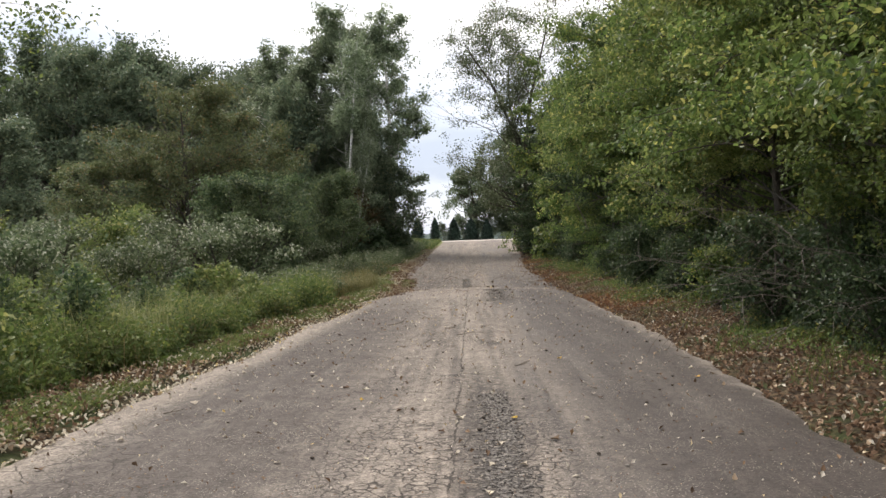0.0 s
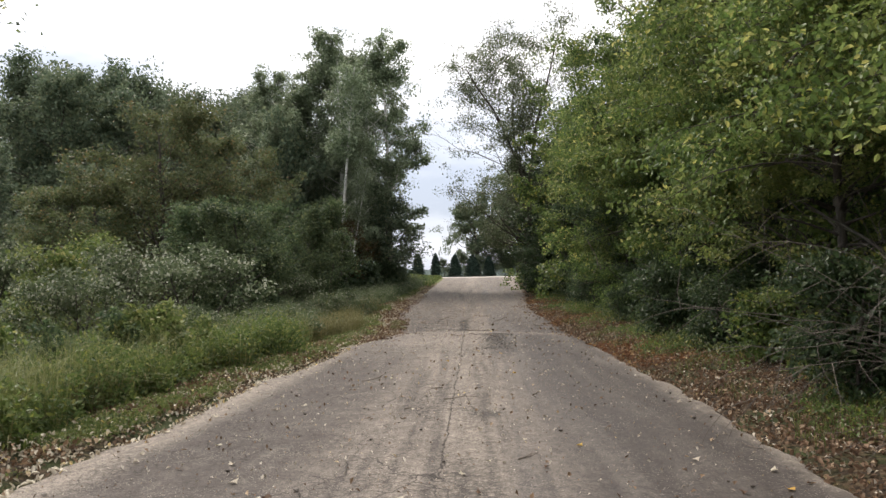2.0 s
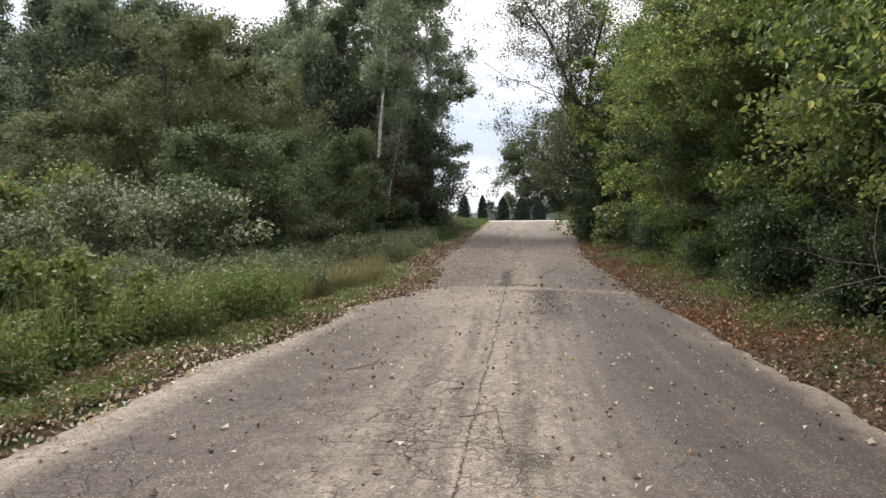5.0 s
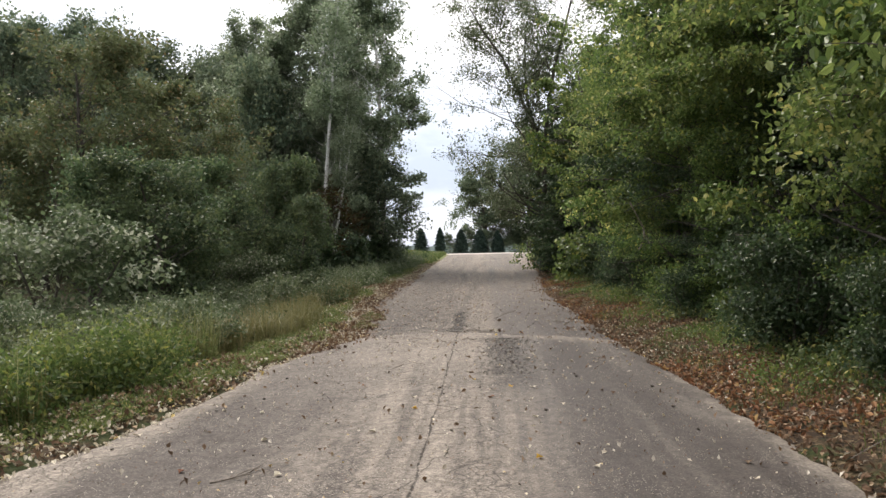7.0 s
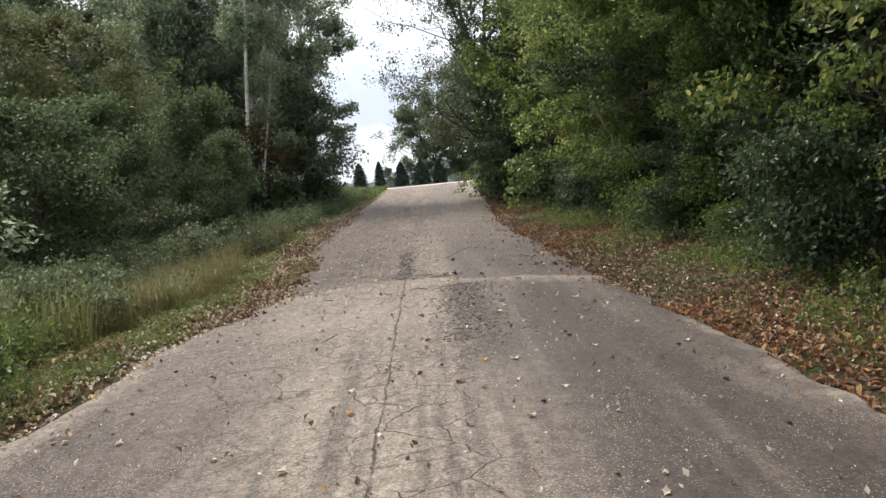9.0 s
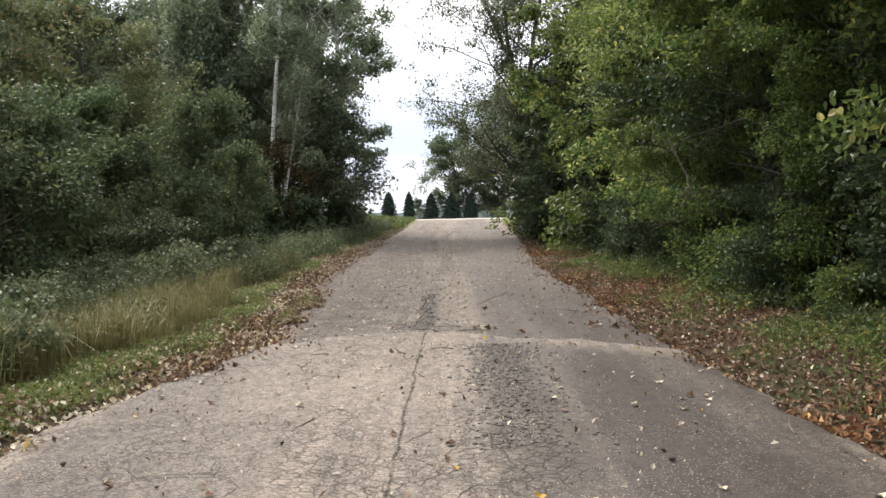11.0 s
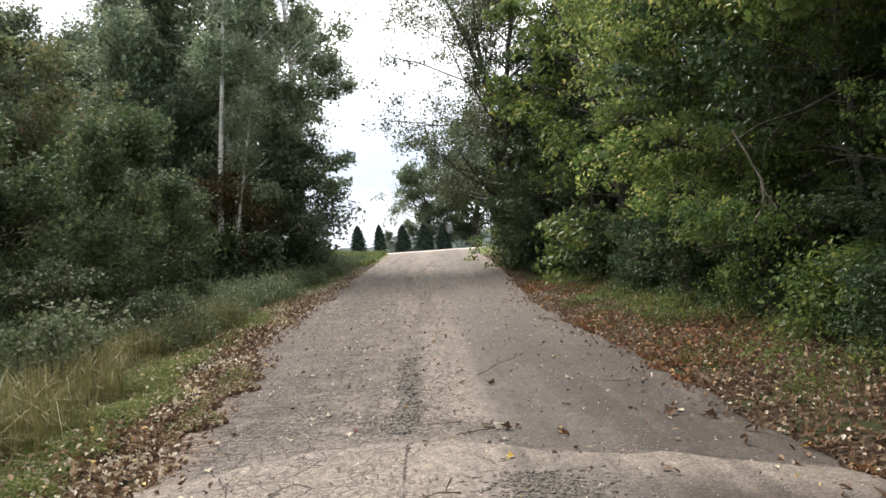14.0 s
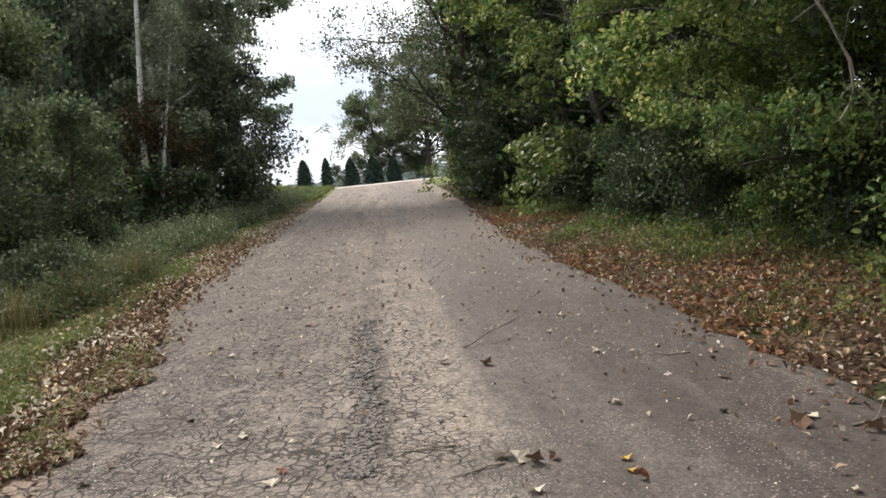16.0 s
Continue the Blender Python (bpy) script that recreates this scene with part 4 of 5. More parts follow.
copy_thing(round_tree, put(-7.6, 35.0, 260, 1.1, 1.1))
copy_thing(round_tree, put(-6.5, 40.0, 60, 1.0, 0.9))

far_tree = tree("forest_tree", "tall dark tree of the wood across the field", "tree", 14000, 13.2, 4.8, 0.04, 0.26, 0.24, M_FOREST_HAZED, shape="full", limbs=40, clump=0.5, rise=0.5, twigs=5, group="wood across the field", parts="whole", gaps=0.15, flat=0.75)
far_tree.matrix_world = put(-24, 62.0, 0)
for x, y, turn, s, tall in ((-19, 66, 40, 1.0, 0.92), (-29, 60, 90, 1.05, 1.0), (-34.5, 57, 140, 1.05, 1.0), (-40, 54, 190, 1.1, 1.0), (-46, 52, 260, 1.1, 1.0), (-26, 70, 300, 1.15, 1.05), (-33, 67, 350, 1.2, 1.0), (-41, 64, 20, 1.2, 1.0), (-17, 74, 70, 1.1, 0.95),
                            (-23, 55, 170, 0.8, 0.75), (-29, 51, 215, 0.85, 0.75), (-35, 47, 15, 0.9, 0.8), (-20, 48, 280, 0.75, 0.75), (-25, 43, 130, 0.8, 0.75), (-14.5, 66, 33, 0.95, 0.9), (-10, 68, 133, 0.95, 0.9), (-37, 75, 120, 1.2, 1.05), (-29, 78, 220, 1.2, 1.0), (-46, 70, 320, 1.2, 1.05), (-22, 80, 45, 1.2, 0.95), (-53, 62, 145, 1.2, 1.0), (-31.5, 64, 205, 1.05, 1.08), (-26.5, 65, 15, 1.05, 1.02), (-21.5, 62, 105, 1.0, 0.98), (-37, 60, 75, 1.1, 1.05), (-43, 58, 345, 1.1, 1.05), (-16.5, 62, 195, 0.95, 0.95), (-12.5, 64, 285, 0.95, 0.9)):
    copy_thing(far_tree, put(x, y, turn, s, tall * (1.06 if y > 56 else 1.0)))

r6 = random.Random(12)
for i in range(15):
    x, y = -61 + i * 3.3 + r6.uniform(-0.8, 0.8), 72 + r6.uniform(-2, 3)
    copy_thing(far_tree, put(x, y, r6.uniform(0, 360), 1.12, (1.10 - 0.006 * i) * r6.uniform(0.97, 1.03)))

# ---- field shrubs and tall weeds on the left ----
grey_bush = tree("field_shrub", "grey-green field shrub with pale flower heads", "shrub", 6000, 2.5, 1.2, 0.03, 0.04, 0.09, M_GREY, shape="round", limbs=26, clump=0.24, rise=0.8, twigs=5, group="field shrubs", stems=3, parts="stems")
grey_bush.matrix_world = put(-8.4, 15.5, 0)
light_bush = tree("field_shrub", "light green field shrub above the weeds", "shrub", 6000, 2.7, 1.2, 0.03, 0.04, 0.095, M_BRIGHT, shape="round", limbs=26, clump=0.26, rise=0.8, twigs=5, group="field shrubs", stems=3, parts="stems")
light_bush.matrix_world = put(-9.0, 21.5, 0)
for src, x, y, turn, s in ((grey_bush, -6.9, 24.0, 100, 1.15), (grey_bush, -9.8, 26.0, 200, 1.2), (light_bush, -10.6, 17.5, 60, 1.0), (grey_bush, -11.5, 23.0, 20, 1.2), (light_bush, -12.0, 27.5, 250, 1.2), (grey_bush, -7.8, 19.2, 300, 0.9), (light_bush, -11.5, 12.5, 120, 0.9), (grey_bush, -13.5, 19.0, 330, 1.3), (light_bush, -14.5, 25, 10, 1.2), (grey_bush, -6.3, 33.2, 75, 0.8), (light_bush, -6.2, 9.5, 40, 0.5), (light_bush, -7.2, 13.0, 140, 0.55), (grey_bush, -5.9, 14.8, 10, 0.45), (light_bush, -5.6, 17.6, 200, 0.48), (grey_bush, -6.0, 20.5, 80, 0.55), (light_bush, -6.6, 6.6, 300, 0.5), (grey_bush, -5.4, 24.4, 170, 0.5)):
    copy_thing(src, put(x, y, turn, s))
weed_a = tree("weed_clump", "waist-high clump of leafy green weeds", "weed", 3000, 1.25, 0.62, 0.05, 0.012, 0.085, M_BRIGHT, bark=M_GRASS, shape="round", limbs=20, clump=0.13, rise=1.1, twigs=4, group="weed clumps at the field edge", stems=5, parts="stems", gaps=0.2, splay=0.35)
weed_a.matrix_world = put(-5.2, 8.0, 0)
weed_b = tree("weed_clump", "waist-high clump of dull olive weeds", "weed", 3000, 1.3, 0.6, 0.08, 0.012, 0.075, M_EDGE, bark=M_GRASS, shape="round", limbs=20, clump=0.12, rise=1.3, twigs=4, group="weed clumps at the field edge", stems=5, parts="stems", gaps=0.2, splay=0.35)
weed_b.matrix_world = put(-5.3, 11.0, 0)
weed_c = tree("weed_clump", "grey-green weed clump with pale seed heads", "weed", 2600, 1.15, 0.5, 0.2, 0.010, 0.06, M_GREY, bark=M_GRASS, shape="round", limbs=20, clump=0.12, rise=1.6, twigs=4, group="weed clumps at the field edge", stems=5, parts="stems", gaps=0.2, splay=0.3)
weed_c.matrix_world = put(-5.4, 26.0, 0)
r4 = random.Random(9)
for i in range(46):
    y = 5.5 + i * 0.66 + r4.uniform(-0.4, 0.4)
    x = float(road_left(y)) - 1.7 - r4.random() ** 1.3 * 3.2
    src = weed_c if (y > 21 or (y > 17 and r4.random() < 0.5)) else (weed_a if r4.random() < 0.55 else weed_b)
    copy_thing(src, put(x, y, r4.uniform(0, 360), r4.uniform(0.8, 1.15)))
corner = tree("field_tree", "slim field tree with loose green leaves", "tree", 9000, 7.2, 2.9, 0.3, 0.09, 0.09, M_GREEN, shape="round", limbs=20, clump=0.35, rise=0.7, twigs=5)
corner.matrix_world = put(-9.9, 13.0, 0)


def scatter(n, ylo, yhi, off, side, power=1.0):
    """Places in a strip that starts off metres beside the road and ends off[1] metres from it, nearer ones more often."""
    y = rng.uniform(ylo, yhi, n)
    u = off[0] + (off[1] - off[0]) * rng.uniform(0, 1, n) ** power
    u = u + (0.24 * np.sin(y * 0.83 + 1) + 0.2 * np.sin(y * 2.1 + 2 * np.sin(y * 0.7)) + 0.12 * np.sin(y * 5.3)) * np.clip((u - 0.1) / 0.8, 0, 1)
    x = road_left(y) - u if side < 0 else road_right(y) + u
    on = (x > road_left(y)) & (x < road_right(y))
    return np.stack([x, y, np.where(on, road_top(x, y), ground_z(x, y))], -1)


def patchy(p, scale, cut, seed):
    """Keep the places that fall in patches."""
    f = np.sin(p[:, 0] * scale + seed) * np.sin(p[:, 1] * scale * 0.7 + seed * 2) + 0.6 * np.sin(p[:, 0] * scale * 2.3 - p[:, 1] * scale * 1.9 + seed * 3)
    return p[f + rng.normal(size=len(p)) * 0.25 > cut]


def lumps(p):
    """Uneven growth: patches of tall and low plants."""
    x, y = p[:, 0], p[:, 1]
    return 0.78 + 0.22 * np.sin(x * 1.3 + 0.8 * np.sin(y)) * np.sin(y * 1.05 + 1) + 0.2 * np.sin(x * 2.9 + y * 2.1) * np.sin(y * 2.6 - x)


def blades(name, at, height, width, mat, lean=0.35):
    """Grass blades: narrow, bent over at the tip."""
    n = len(at)
    h = np.broadcast_to(height, n)[:, None] * rng.uniform(0.5, 1.25, (n, 1))
    az = rng.uniform(0, 2 * math.pi, n)
    a = np.stack([np.cos(az), np.sin(az), np.zeros(n)], -1)
    s = np.stack([-np.sin(az), np.cos(az), np.zeros(n)], -1) * width * 0.5
    ln = np.abs(rng.normal(size=(n, 1))) * lean
    up = np.array([0, 0, 1.0])
    mid = at + h * (0.6 * up + 0.25 * ln * a)
    tip = at + h * (up * (1 - 0.3 * ln) + ln * a)
    verts = np.stack([at - s - up * 0.03, at + s - up * 0.03, mid + s * 0.8, mid - s * 0.8, tip], 1).reshape(-1, 3)
    b = np.arange(n)[:, None] * 5
    faces = np.concatenate([b + [0, 1, 2], b + [0, 2, 3], b + [3, 2, 4]])
    return mesh_from(name, verts, faces, mat)


def weeds(name, at, height, leaf, per, mat, spread=0.16, bare=0.25, up=0.5):
    """Leafy stalks: leaves up each stalk."""
    n = len(at)
    h = height * rng.uniform(0.6, 1.15, n) * lumps(at)
    tilt = rng.normal(size=(n, 2)) * 0.16
    idx = np.repeat(np.arange(n), per)
    f = bare + (1 - bare) * rng.uniform(0, 1, len(idx)) ** 0.8
    z = f * h[idx]
    o = rng.normal(size=(len(idx), 3)) * [1, 1, 0.3]
    p = at[idx] + np.stack([tilt[idx, 0] * z, tilt[idx, 1] * z, z], -1) + unit(o) * spread * (1.1 - 0.6 * f)[:, None]
    return leaf_mesh(name, p, unit(o), leaf * (1.15 - 0.5 * f), mat, width=0.42, up=up)


def stuff(name, me, label, category):
    return tagged(new(name, me), label, category, kind="stuff")


stuff("tall_weeds", weeds("tall_weeds", patchy(scatter(4500, 3.5, 23, (1.2, 6.0), -1, 1.0), 0.8, -0.1, 0.4), 0.95, 0.11, 16, M_BRIGHT), "tall green leafy weeds at the field edge", "weeds")
stuff("green_weeds", weeds("green_weeds", patchy(scatter(4000, 3.5, 23, (1.2, 7), -1, 1.0), 0.9, -0.1, 2.7), 0.9, 0.11, 16, M_GREEN), "leafy mid-green weeds at the field edge", "weeds")
stuff("dark_weeds", weeds("dark_weeds", scatter(4200, 3.5, 60, (1.5, 8.0), -1, 1.0), 0.75, 0.11, 14, M_DARK), "tall dark green weeds at the field edge", "weeds")
stuff("aster_weeds", weeds("aster_weeds", patchy(scatter(8000, 12, 62, (2.0, 7), -1), 0.7, -0.1, 2.0), 0.95, 0.07, 16, M_GREY, bare=0.35), "grey-green weeds with pale seed heads", "weeds")
stuff("edge_weeds", weeds("edge_weeds", patchy(scatter(4800, 3, 22, (0.95, 2.3), -1, 1.0), 0.9, -0.5, 1.1), 0.82, 0.085, 18, M_GREEN, bare=0.08), "dense leafy green weeds standing along the verge", "weeds")
stuff("fresh_edge_weeds", weeds("fresh_edge_weeds", patchy(scatter(3700, 3, 21, (1.0, 2.4), -1, 1.0), 1.3, 0.05, 5.2), 0.85, 0.08, 18, M_BRIGHT, bare=0.1), "fresh green leafy weeds standing along the verge", "weeds")
stuff("far_edge_weeds", weeds("far_edge_weeds", patchy(scatter(5600, 32, 68, (0.95, 3.4), -1, 1.0), 0.8, -0.6, 0.3), 1.0, 0.085, 14, M_GREY, bare=0.1), "grey-green weeds along the verge towards the crest", "weeds")
stuff("far_dark_weeds", weeds("far_dark_weeds", scatter(3600, 32, 74, (0.9, 4.5), -1, 1.0), 0.75, 0.1, 14, M_EDGE, bare=0.1), "dark weeds along the verge towards the crest", "weeds")
stuff("feathery_grass", blades("feathery_grass", patchy(scatter(22000, 7, 23, (1.1, 3.2), -1, 1.0), 0.7, 0.1, 3.9), 0.95, 0.008, M_FEATHER, 0.55), "tall feathery pale green grass among the weeds", "grass")
stuff("dry_tall_grass", blades("dry_tall_grass", scatter(26000, 22, 37, (1.3, 4.6), -1, 1.0), 0.66, 0.011, M_HAY, 0.8), "tall dull brown-green grass behind the verge", "grass")
stuff("tall_grass", blades("tall_grass", patchy(scatter(26000, 6, 40, (1.0, 3.0), -1, 1.0), 0.9, 0.15, 0.6), 0.62, 0.009, M_HAY, 0.95), "tall seeding grass yellow-green beside the road", "grass")
stuff("verge_grass", blades("verge_grass", patchy(scatter(20000, 2, 42, (0.3, 1.5), -1, 1.0), 0.9, -0.2, 1.4), 0.11, 0.010, M_GRASS, 0.7), "short green grass along the road rim", "grass")
stuff("clover", weeds("clover", np.concatenate([patchy(scatter(11000, 22, 38, (0.35, 1.5), -1, 0.85), 1.1, -1.0, 3.3), patchy(scatter(12000, 3, 24, (0.12, 1.3), -1, 1.0), 1.1, -0.4, 3.3), patchy(scatter(4000, 36, 60, (0.3, 1.3), -1, 1.0), 1.1, 0.0, 3.3)]), 0.14, 0.05, 7, M_BRIGHT, spread=0.06, up=1.5), "low green clover on the verge", "weeds")
stuff("bank_grass", blades("bank_grass", scatter(24000, 66, 96, (0.2, 9), -1, 1.0), 0.32, 0.03, M_GRASS, 0.6), "bright green grass on the far bank", "grass")
stuff("wood_verge_grass", blades("wood_verge_grass", patchy(scatter(56000, 2, 60, (0.25, 2.2), 1, 0.9), 1.3, 0.28, 2.1), 0.08, 0.010, M_GRASS, 0.7), "patchy green grass between leaf litter", "grass")
stuff("wood_verge_weeds", weeds("wood_verge_weeds", patchy(scatter(6500, 3, 60, (0.7, 2.6), 1, 0.75), 0.8, 0.0, 4.0), 0.24, 0.065, 9, M_GREEN, spread=0.09, up=1.2), "low green plants before the wood", "weeds")
stuff("seedling_weeds", weeds("seedling_weeds", patchy(scatter(3200, 4, 42, (1.35, 2.7), 1, 0.8), 1.0, -0.2, 1.7), 0.36, 0.085, 9, M_SEEDLING, spread=0.12, up=1.4), "low broad-leaved seedlings at the edge of the wood", "weeds")
stuff("wood_floor_weeds", weeds("wood_floor_weeds", scatter(2600, 3, 60, (1.7, 4.0), 1, 0.9), 0.5, 0.085, 12, M_DARK, spread=0.13), "dark green undergrowth plants", "weeds")


def litter(name, at, size, mat, fine=False):
    at = at + [0, 0, 1] * rng.uniform(0.006, 0.035, (len(at), 1))
    n = len(at)
    return leaf_mesh(name, at, np.zeros((n, 3)), size, mat, width=0.62, fold=0.55, droop=0.0, up=1.5, fine=fine)


stuff("leaf_litter", litter("leaf_litter", np.concatenate([scatter(21000, 3, 36, (-0.08, 2.5), 1, 1.05), scatter(6000, 36, 70, (-0.1, 2.6), 1, 1.1)]), 0.054, M_LITTER, True), "brown fallen leaves covering the verge", "fallen leaves")
stuff("dry_leaf_litter", litter("dry_leaf_litter", scatter(3000, 3, 40, (-0.1, 2.2), 1, 1.1), 0.05, M_PALE), "pale dry fallen leaves on the verge", "fallen leaves")
stuff("rust_leaf_litter", litter("rust_leaf_litter", patchy(scatter(8000, 17, 48, (-0.1, 1.8), 1, 1.4), 0.8, 0.1, 5.0), 0.066, M_RUST, True), "rust-red fallen leaves on the verge", "fallen leaves")
stuff("drifted_leaf_litter", litter("drifted_leaf_litter", scatter(5600, 22.5, 40, (-0.25, 1.1), -1, 1.0), 0.062, M_LITTER, True), "drift of brown fallen leaves where the road narrows", "fallen leaves")
stuff("pale_leaf_litter", litter("pale_leaf_litter", np.concatenate([scatter(5200, 2, 60, (-0.2, 0.8), -1, 1.1), scatter(1200, 2, 25, (-0.1, 1.0), -1, 1.1), scatter(2200, 23, 38, (-0.2, 1.0), -1, 1.1), scatter(2600, 28, 52, (-0.1, 1.3), -1, 1.1)]), 0.052, M_PALE, True), "pale dry fallen leaves along the road rim", "fallen leaves")
def raised(p, lo, hi):
    """Places lifted onto the low plants of the verge."""
    return p + np.array([0, 0, 1.0]) * rng.uniform(lo, hi, (len(p), 1))


stuff("verge_leaf_litter", litter("verge_leaf_litter", raised(np.concatenate([patchy(scatter(7000, 2, 24, (0.05, 1.3), -1, 1.0), 1.2, -0.1, 0.9), patchy(scatter(7000, 23, 46, (0.0, 1.5), -1, 1.5), 1.1, -0.3, 2.2)]), 0.0, 0.10), 0.058, M_LITTER, True), "brown fallen leaves caught in the low verge plants", "fallen leaves")
stuff("verge_pale_litter", litter("verge_pale_litter", raised(np.concatenate([scatter(1500, 2, 24, (0.0, 1.2), -1, 1.1), scatter(2200, 23, 46, (0.0, 1.5), -1, 1.3)]), 0.0, 0.10), 0.05, M_PALE, True), "pale dry leaves caught in the low verge plants", "fallen leaves")
stuff("rim_leaf_litter", litter("rim_leaf_litter", np.concatenate([scatter(1500, 23, 50, (-0.5, 0.15), -1, 0.7), scatter(450, 23, 46, (-0.5, 0.1), 1, 0.6)]), 0.058, M_LITTER, True), "brown fallen leaves spilling over the asphalt rim", "fallen leaves")
stuff("brown_leaf_litter", litter("brown_leaf_litter", np.concatenate([scatter(3500, 2, 60, (-0.15, 0.9), -1, 1.0), scatter(1500, 2, 25, (0.0, 1.3), -1, 1.0), scatter(2000, 34, 75, (-0.1, 1.4), -1, 1.0), scatter(1600, 28, 52, (-0.1, 1.3), -1, 1.0)]), 0.065, M_LITTER), "brown fallen leaves along the road rim", "fallen leaves")


def leaf_drift(n):
    """Leaves blown into a heap on the asphalt beyond the lip."""
    y = 26.1 + 4.3 * rng.uniform(0, 1, n)
    u = rng.uniform(0, 1, n) ** 0.8
    x = road_left(y) + (-2.08 + 0.14 * np.sin(y * 3.1) + 0.1 * np.sin(y * 7.3) - road_left(y)) * u
    keep = rng.uniform(size=n) < np.clip(np.sin((y - 26.0) / 4.5 * math.pi) * 1.6, 0, 1) * (1.1 - 0.6 * u)
    return np.stack([x, y, road_top(x, y)], -1)[keep]


stuff("heaped_leaf_litter", litter("heaped_leaf_litter", leaf_drift(4800), 0.062, M_LITTER, True), "brown leaves heaped on the asphalt rim", "fallen leaves")
stuff("heaped_pale_litter", litter("heaped_pale_litter", leaf_drift(1700), 0.055, M_PALE, True), "pale dry leaves heaped on the asphalt rim", "fallen leaves")
stuff("rim_clover", weeds("rim_clover", leaf_drift(420), 0.09, 0.045, 6, M_GRASS, spread=0.06, up=1.5), "low clover sprouting at the asphalt rim", "weeds")


def on_road(n, ylo, yhi, power=1.0):
    y = rng.uniform(ylo, yhi, n)
    u = rng.uniform(0, 1, n)
    u = np.where(rng.uniform(size=n) < 0.5, u ** power, 1 - u ** power)
    x = road_left(y) + 0.2 + (road_right(y) - road_left(y) - 0.4) * u
    return np.stack([x, y, road_top(x, y)], -1)


stuff("road_leaves", litter("road_leaves", on_road(1700, 3, 80, 1.2), 0.045, M_PALE), "small pale dry leaves strewn over the road", "fallen leaves")
stuff("road_crumbs", litter("road_crumbs", on_road(6500, 3.5, 45, 1.0), 0.018, M_LITTER), "crumbs of dry leaf and bark on the road", "debris")
stuff("road_pale_crumbs", litter("road_pale_crumbs", on_road(3000, 3.5, 45, 1.0), 0.02, M_PALE), "pale crumbs of dry leaf on the road", "debris")
stuff("road_brown_leaves", litter("road_brown_leaves", on_road(1300, 3, 80, 1.2), 0.05, M_LITTER), "small brown leaves strewn over the road", "fallen leaves")


def chips(name, n, spread, mat, size):
    """Broken bits of asphalt: thin five-sided plates lying at odd tilts."""
    verts, faces = [], []
    for x, y in spread(n):
        s, z = size * rng.uniform(0.4, 1.2), float(road_top(np.array([x]), np.array([y]))[0])
        tx, ty, a0 = rng.uniform(-0.3, 0.3), rng.uniform(-0.3, 0.3), rng.uniform(0, 6.28)
        k = len(verts)
        for low in (1, 0):
            for j in range(5):
                r = s * rng.uniform(0.6, 1.0) * (1.15 if low else 0.9)
                dx, dy = r * math.cos(a0 + j * 1.2566), r * math.sin(a0 + j * 1.2566)
                verts.append((x + dx, y + dy, z + tx * dx + ty * dy + (-0.006 if low else 0.3 * s)))
        faces.append(tuple(range(k + 5, k + 10)))
        faces += [(k + j, k + (j + 1) % 5, k + 5 + (j + 1) % 5, k + 5 + j) for j in range(5)]
    me = bpy.data.meshes.new(name)
    me.from_pydata(verts, [], faces)
    me.materials.append(mat)
    return me


def lane_patch(n):
    y = 24.5 - 4.0 * rng.uniform(0, 1, n) ** 1.2
    return np.stack([0.62 + rng.normal(size=n) * 0.19 + 0.06 * np.sin(y * 3), y], -1)


def seam_patch(n):
    y = 26.0 + 4.2 * rng.uniform(0, 1, n) ** 1.4
    return np.stack([-0.24 + rng.normal(size=n) * 0.045 + 0.03 * np.sin(y * 4), y], -1)


def first_patch(n):
    y = 3.0 + 5.2 * rng.uniform(0, 1, n)
    return np.stack([0.17 + rng.normal(size=n) * 0.08 + 0.03 * np.sin(y * 3), y], -1)


stuff("first_rubble", chips("first_rubble", 1900, first_patch, M_CHIP, 0.024), "dark crumbled asphalt bits in a worn strip", "rubble")
stuff("lane_rubble", chips("lane_rubble", 1300, lane_patch, M_CHIP, 0.021), "dark crumbled asphalt bits in a broken patch", "rubble")
stuff("seam_rubble", chips("seam_rubble", 1500, seam_patch, M_CHIP, 0.026), "dark crumbled asphalt bits along the open seam", "rubble")

# ---- distance beyond the crest ----


def fir(label):
    ob = thing("fir_tree", Matrix(), label, "tree", "row of young firs")
    h = 2.9
    piece("trunk", tubes("trunk", [(np.array([[0, 0, -0.2], [0, 0, 1.5], [0, 0, h]]), np.array([0.09, 0.05, 0.008]))], M_BARK, 7), ob)
    n = 11000
    f = rng.uniform(0.03, 1, n) ** 0.75
    f = np.round(f * 15) / 15 + rng.normal(size=n) * 0.022
    az = rng.uniform(0, 2 * math.pi, n)
    rad = 1.05 * (1.01 - f) ** 0.5 * (0.68 + 0.24 * np.sin(az * 5 + f * 23) + 0.26 * np.sin(az * 3 - f * 57)) * rng.uniform(0.1, 1, n) ** 0.5
    p = np.stack([np.cos(az) * rad, np.sin(az) * rad, f * h - 0.25 * rad], -1)
    piece("needles", leaf_mesh("needles", p, np.stack([np.cos(az), np.sin(az), -0.2 + 0 * az], -1), 0.24, M_FIR, width=0.34, spread=0.7), ob)
    return ob


first = fir("young dark fir beyond the crest of the road")
first.matrix_world = put(-6.6, 103, 0)
for x, y, s, tall in ((-4.5, 103.5, 0.8, 1.3), (-2.2, 104, 1.0, 0.98), (-0.1, 104.5, 1.15, 0.85), (1.9, 105, 0.95, 0.95)):
    copy_thing(first, put(x, y, x * 50, s, tall))
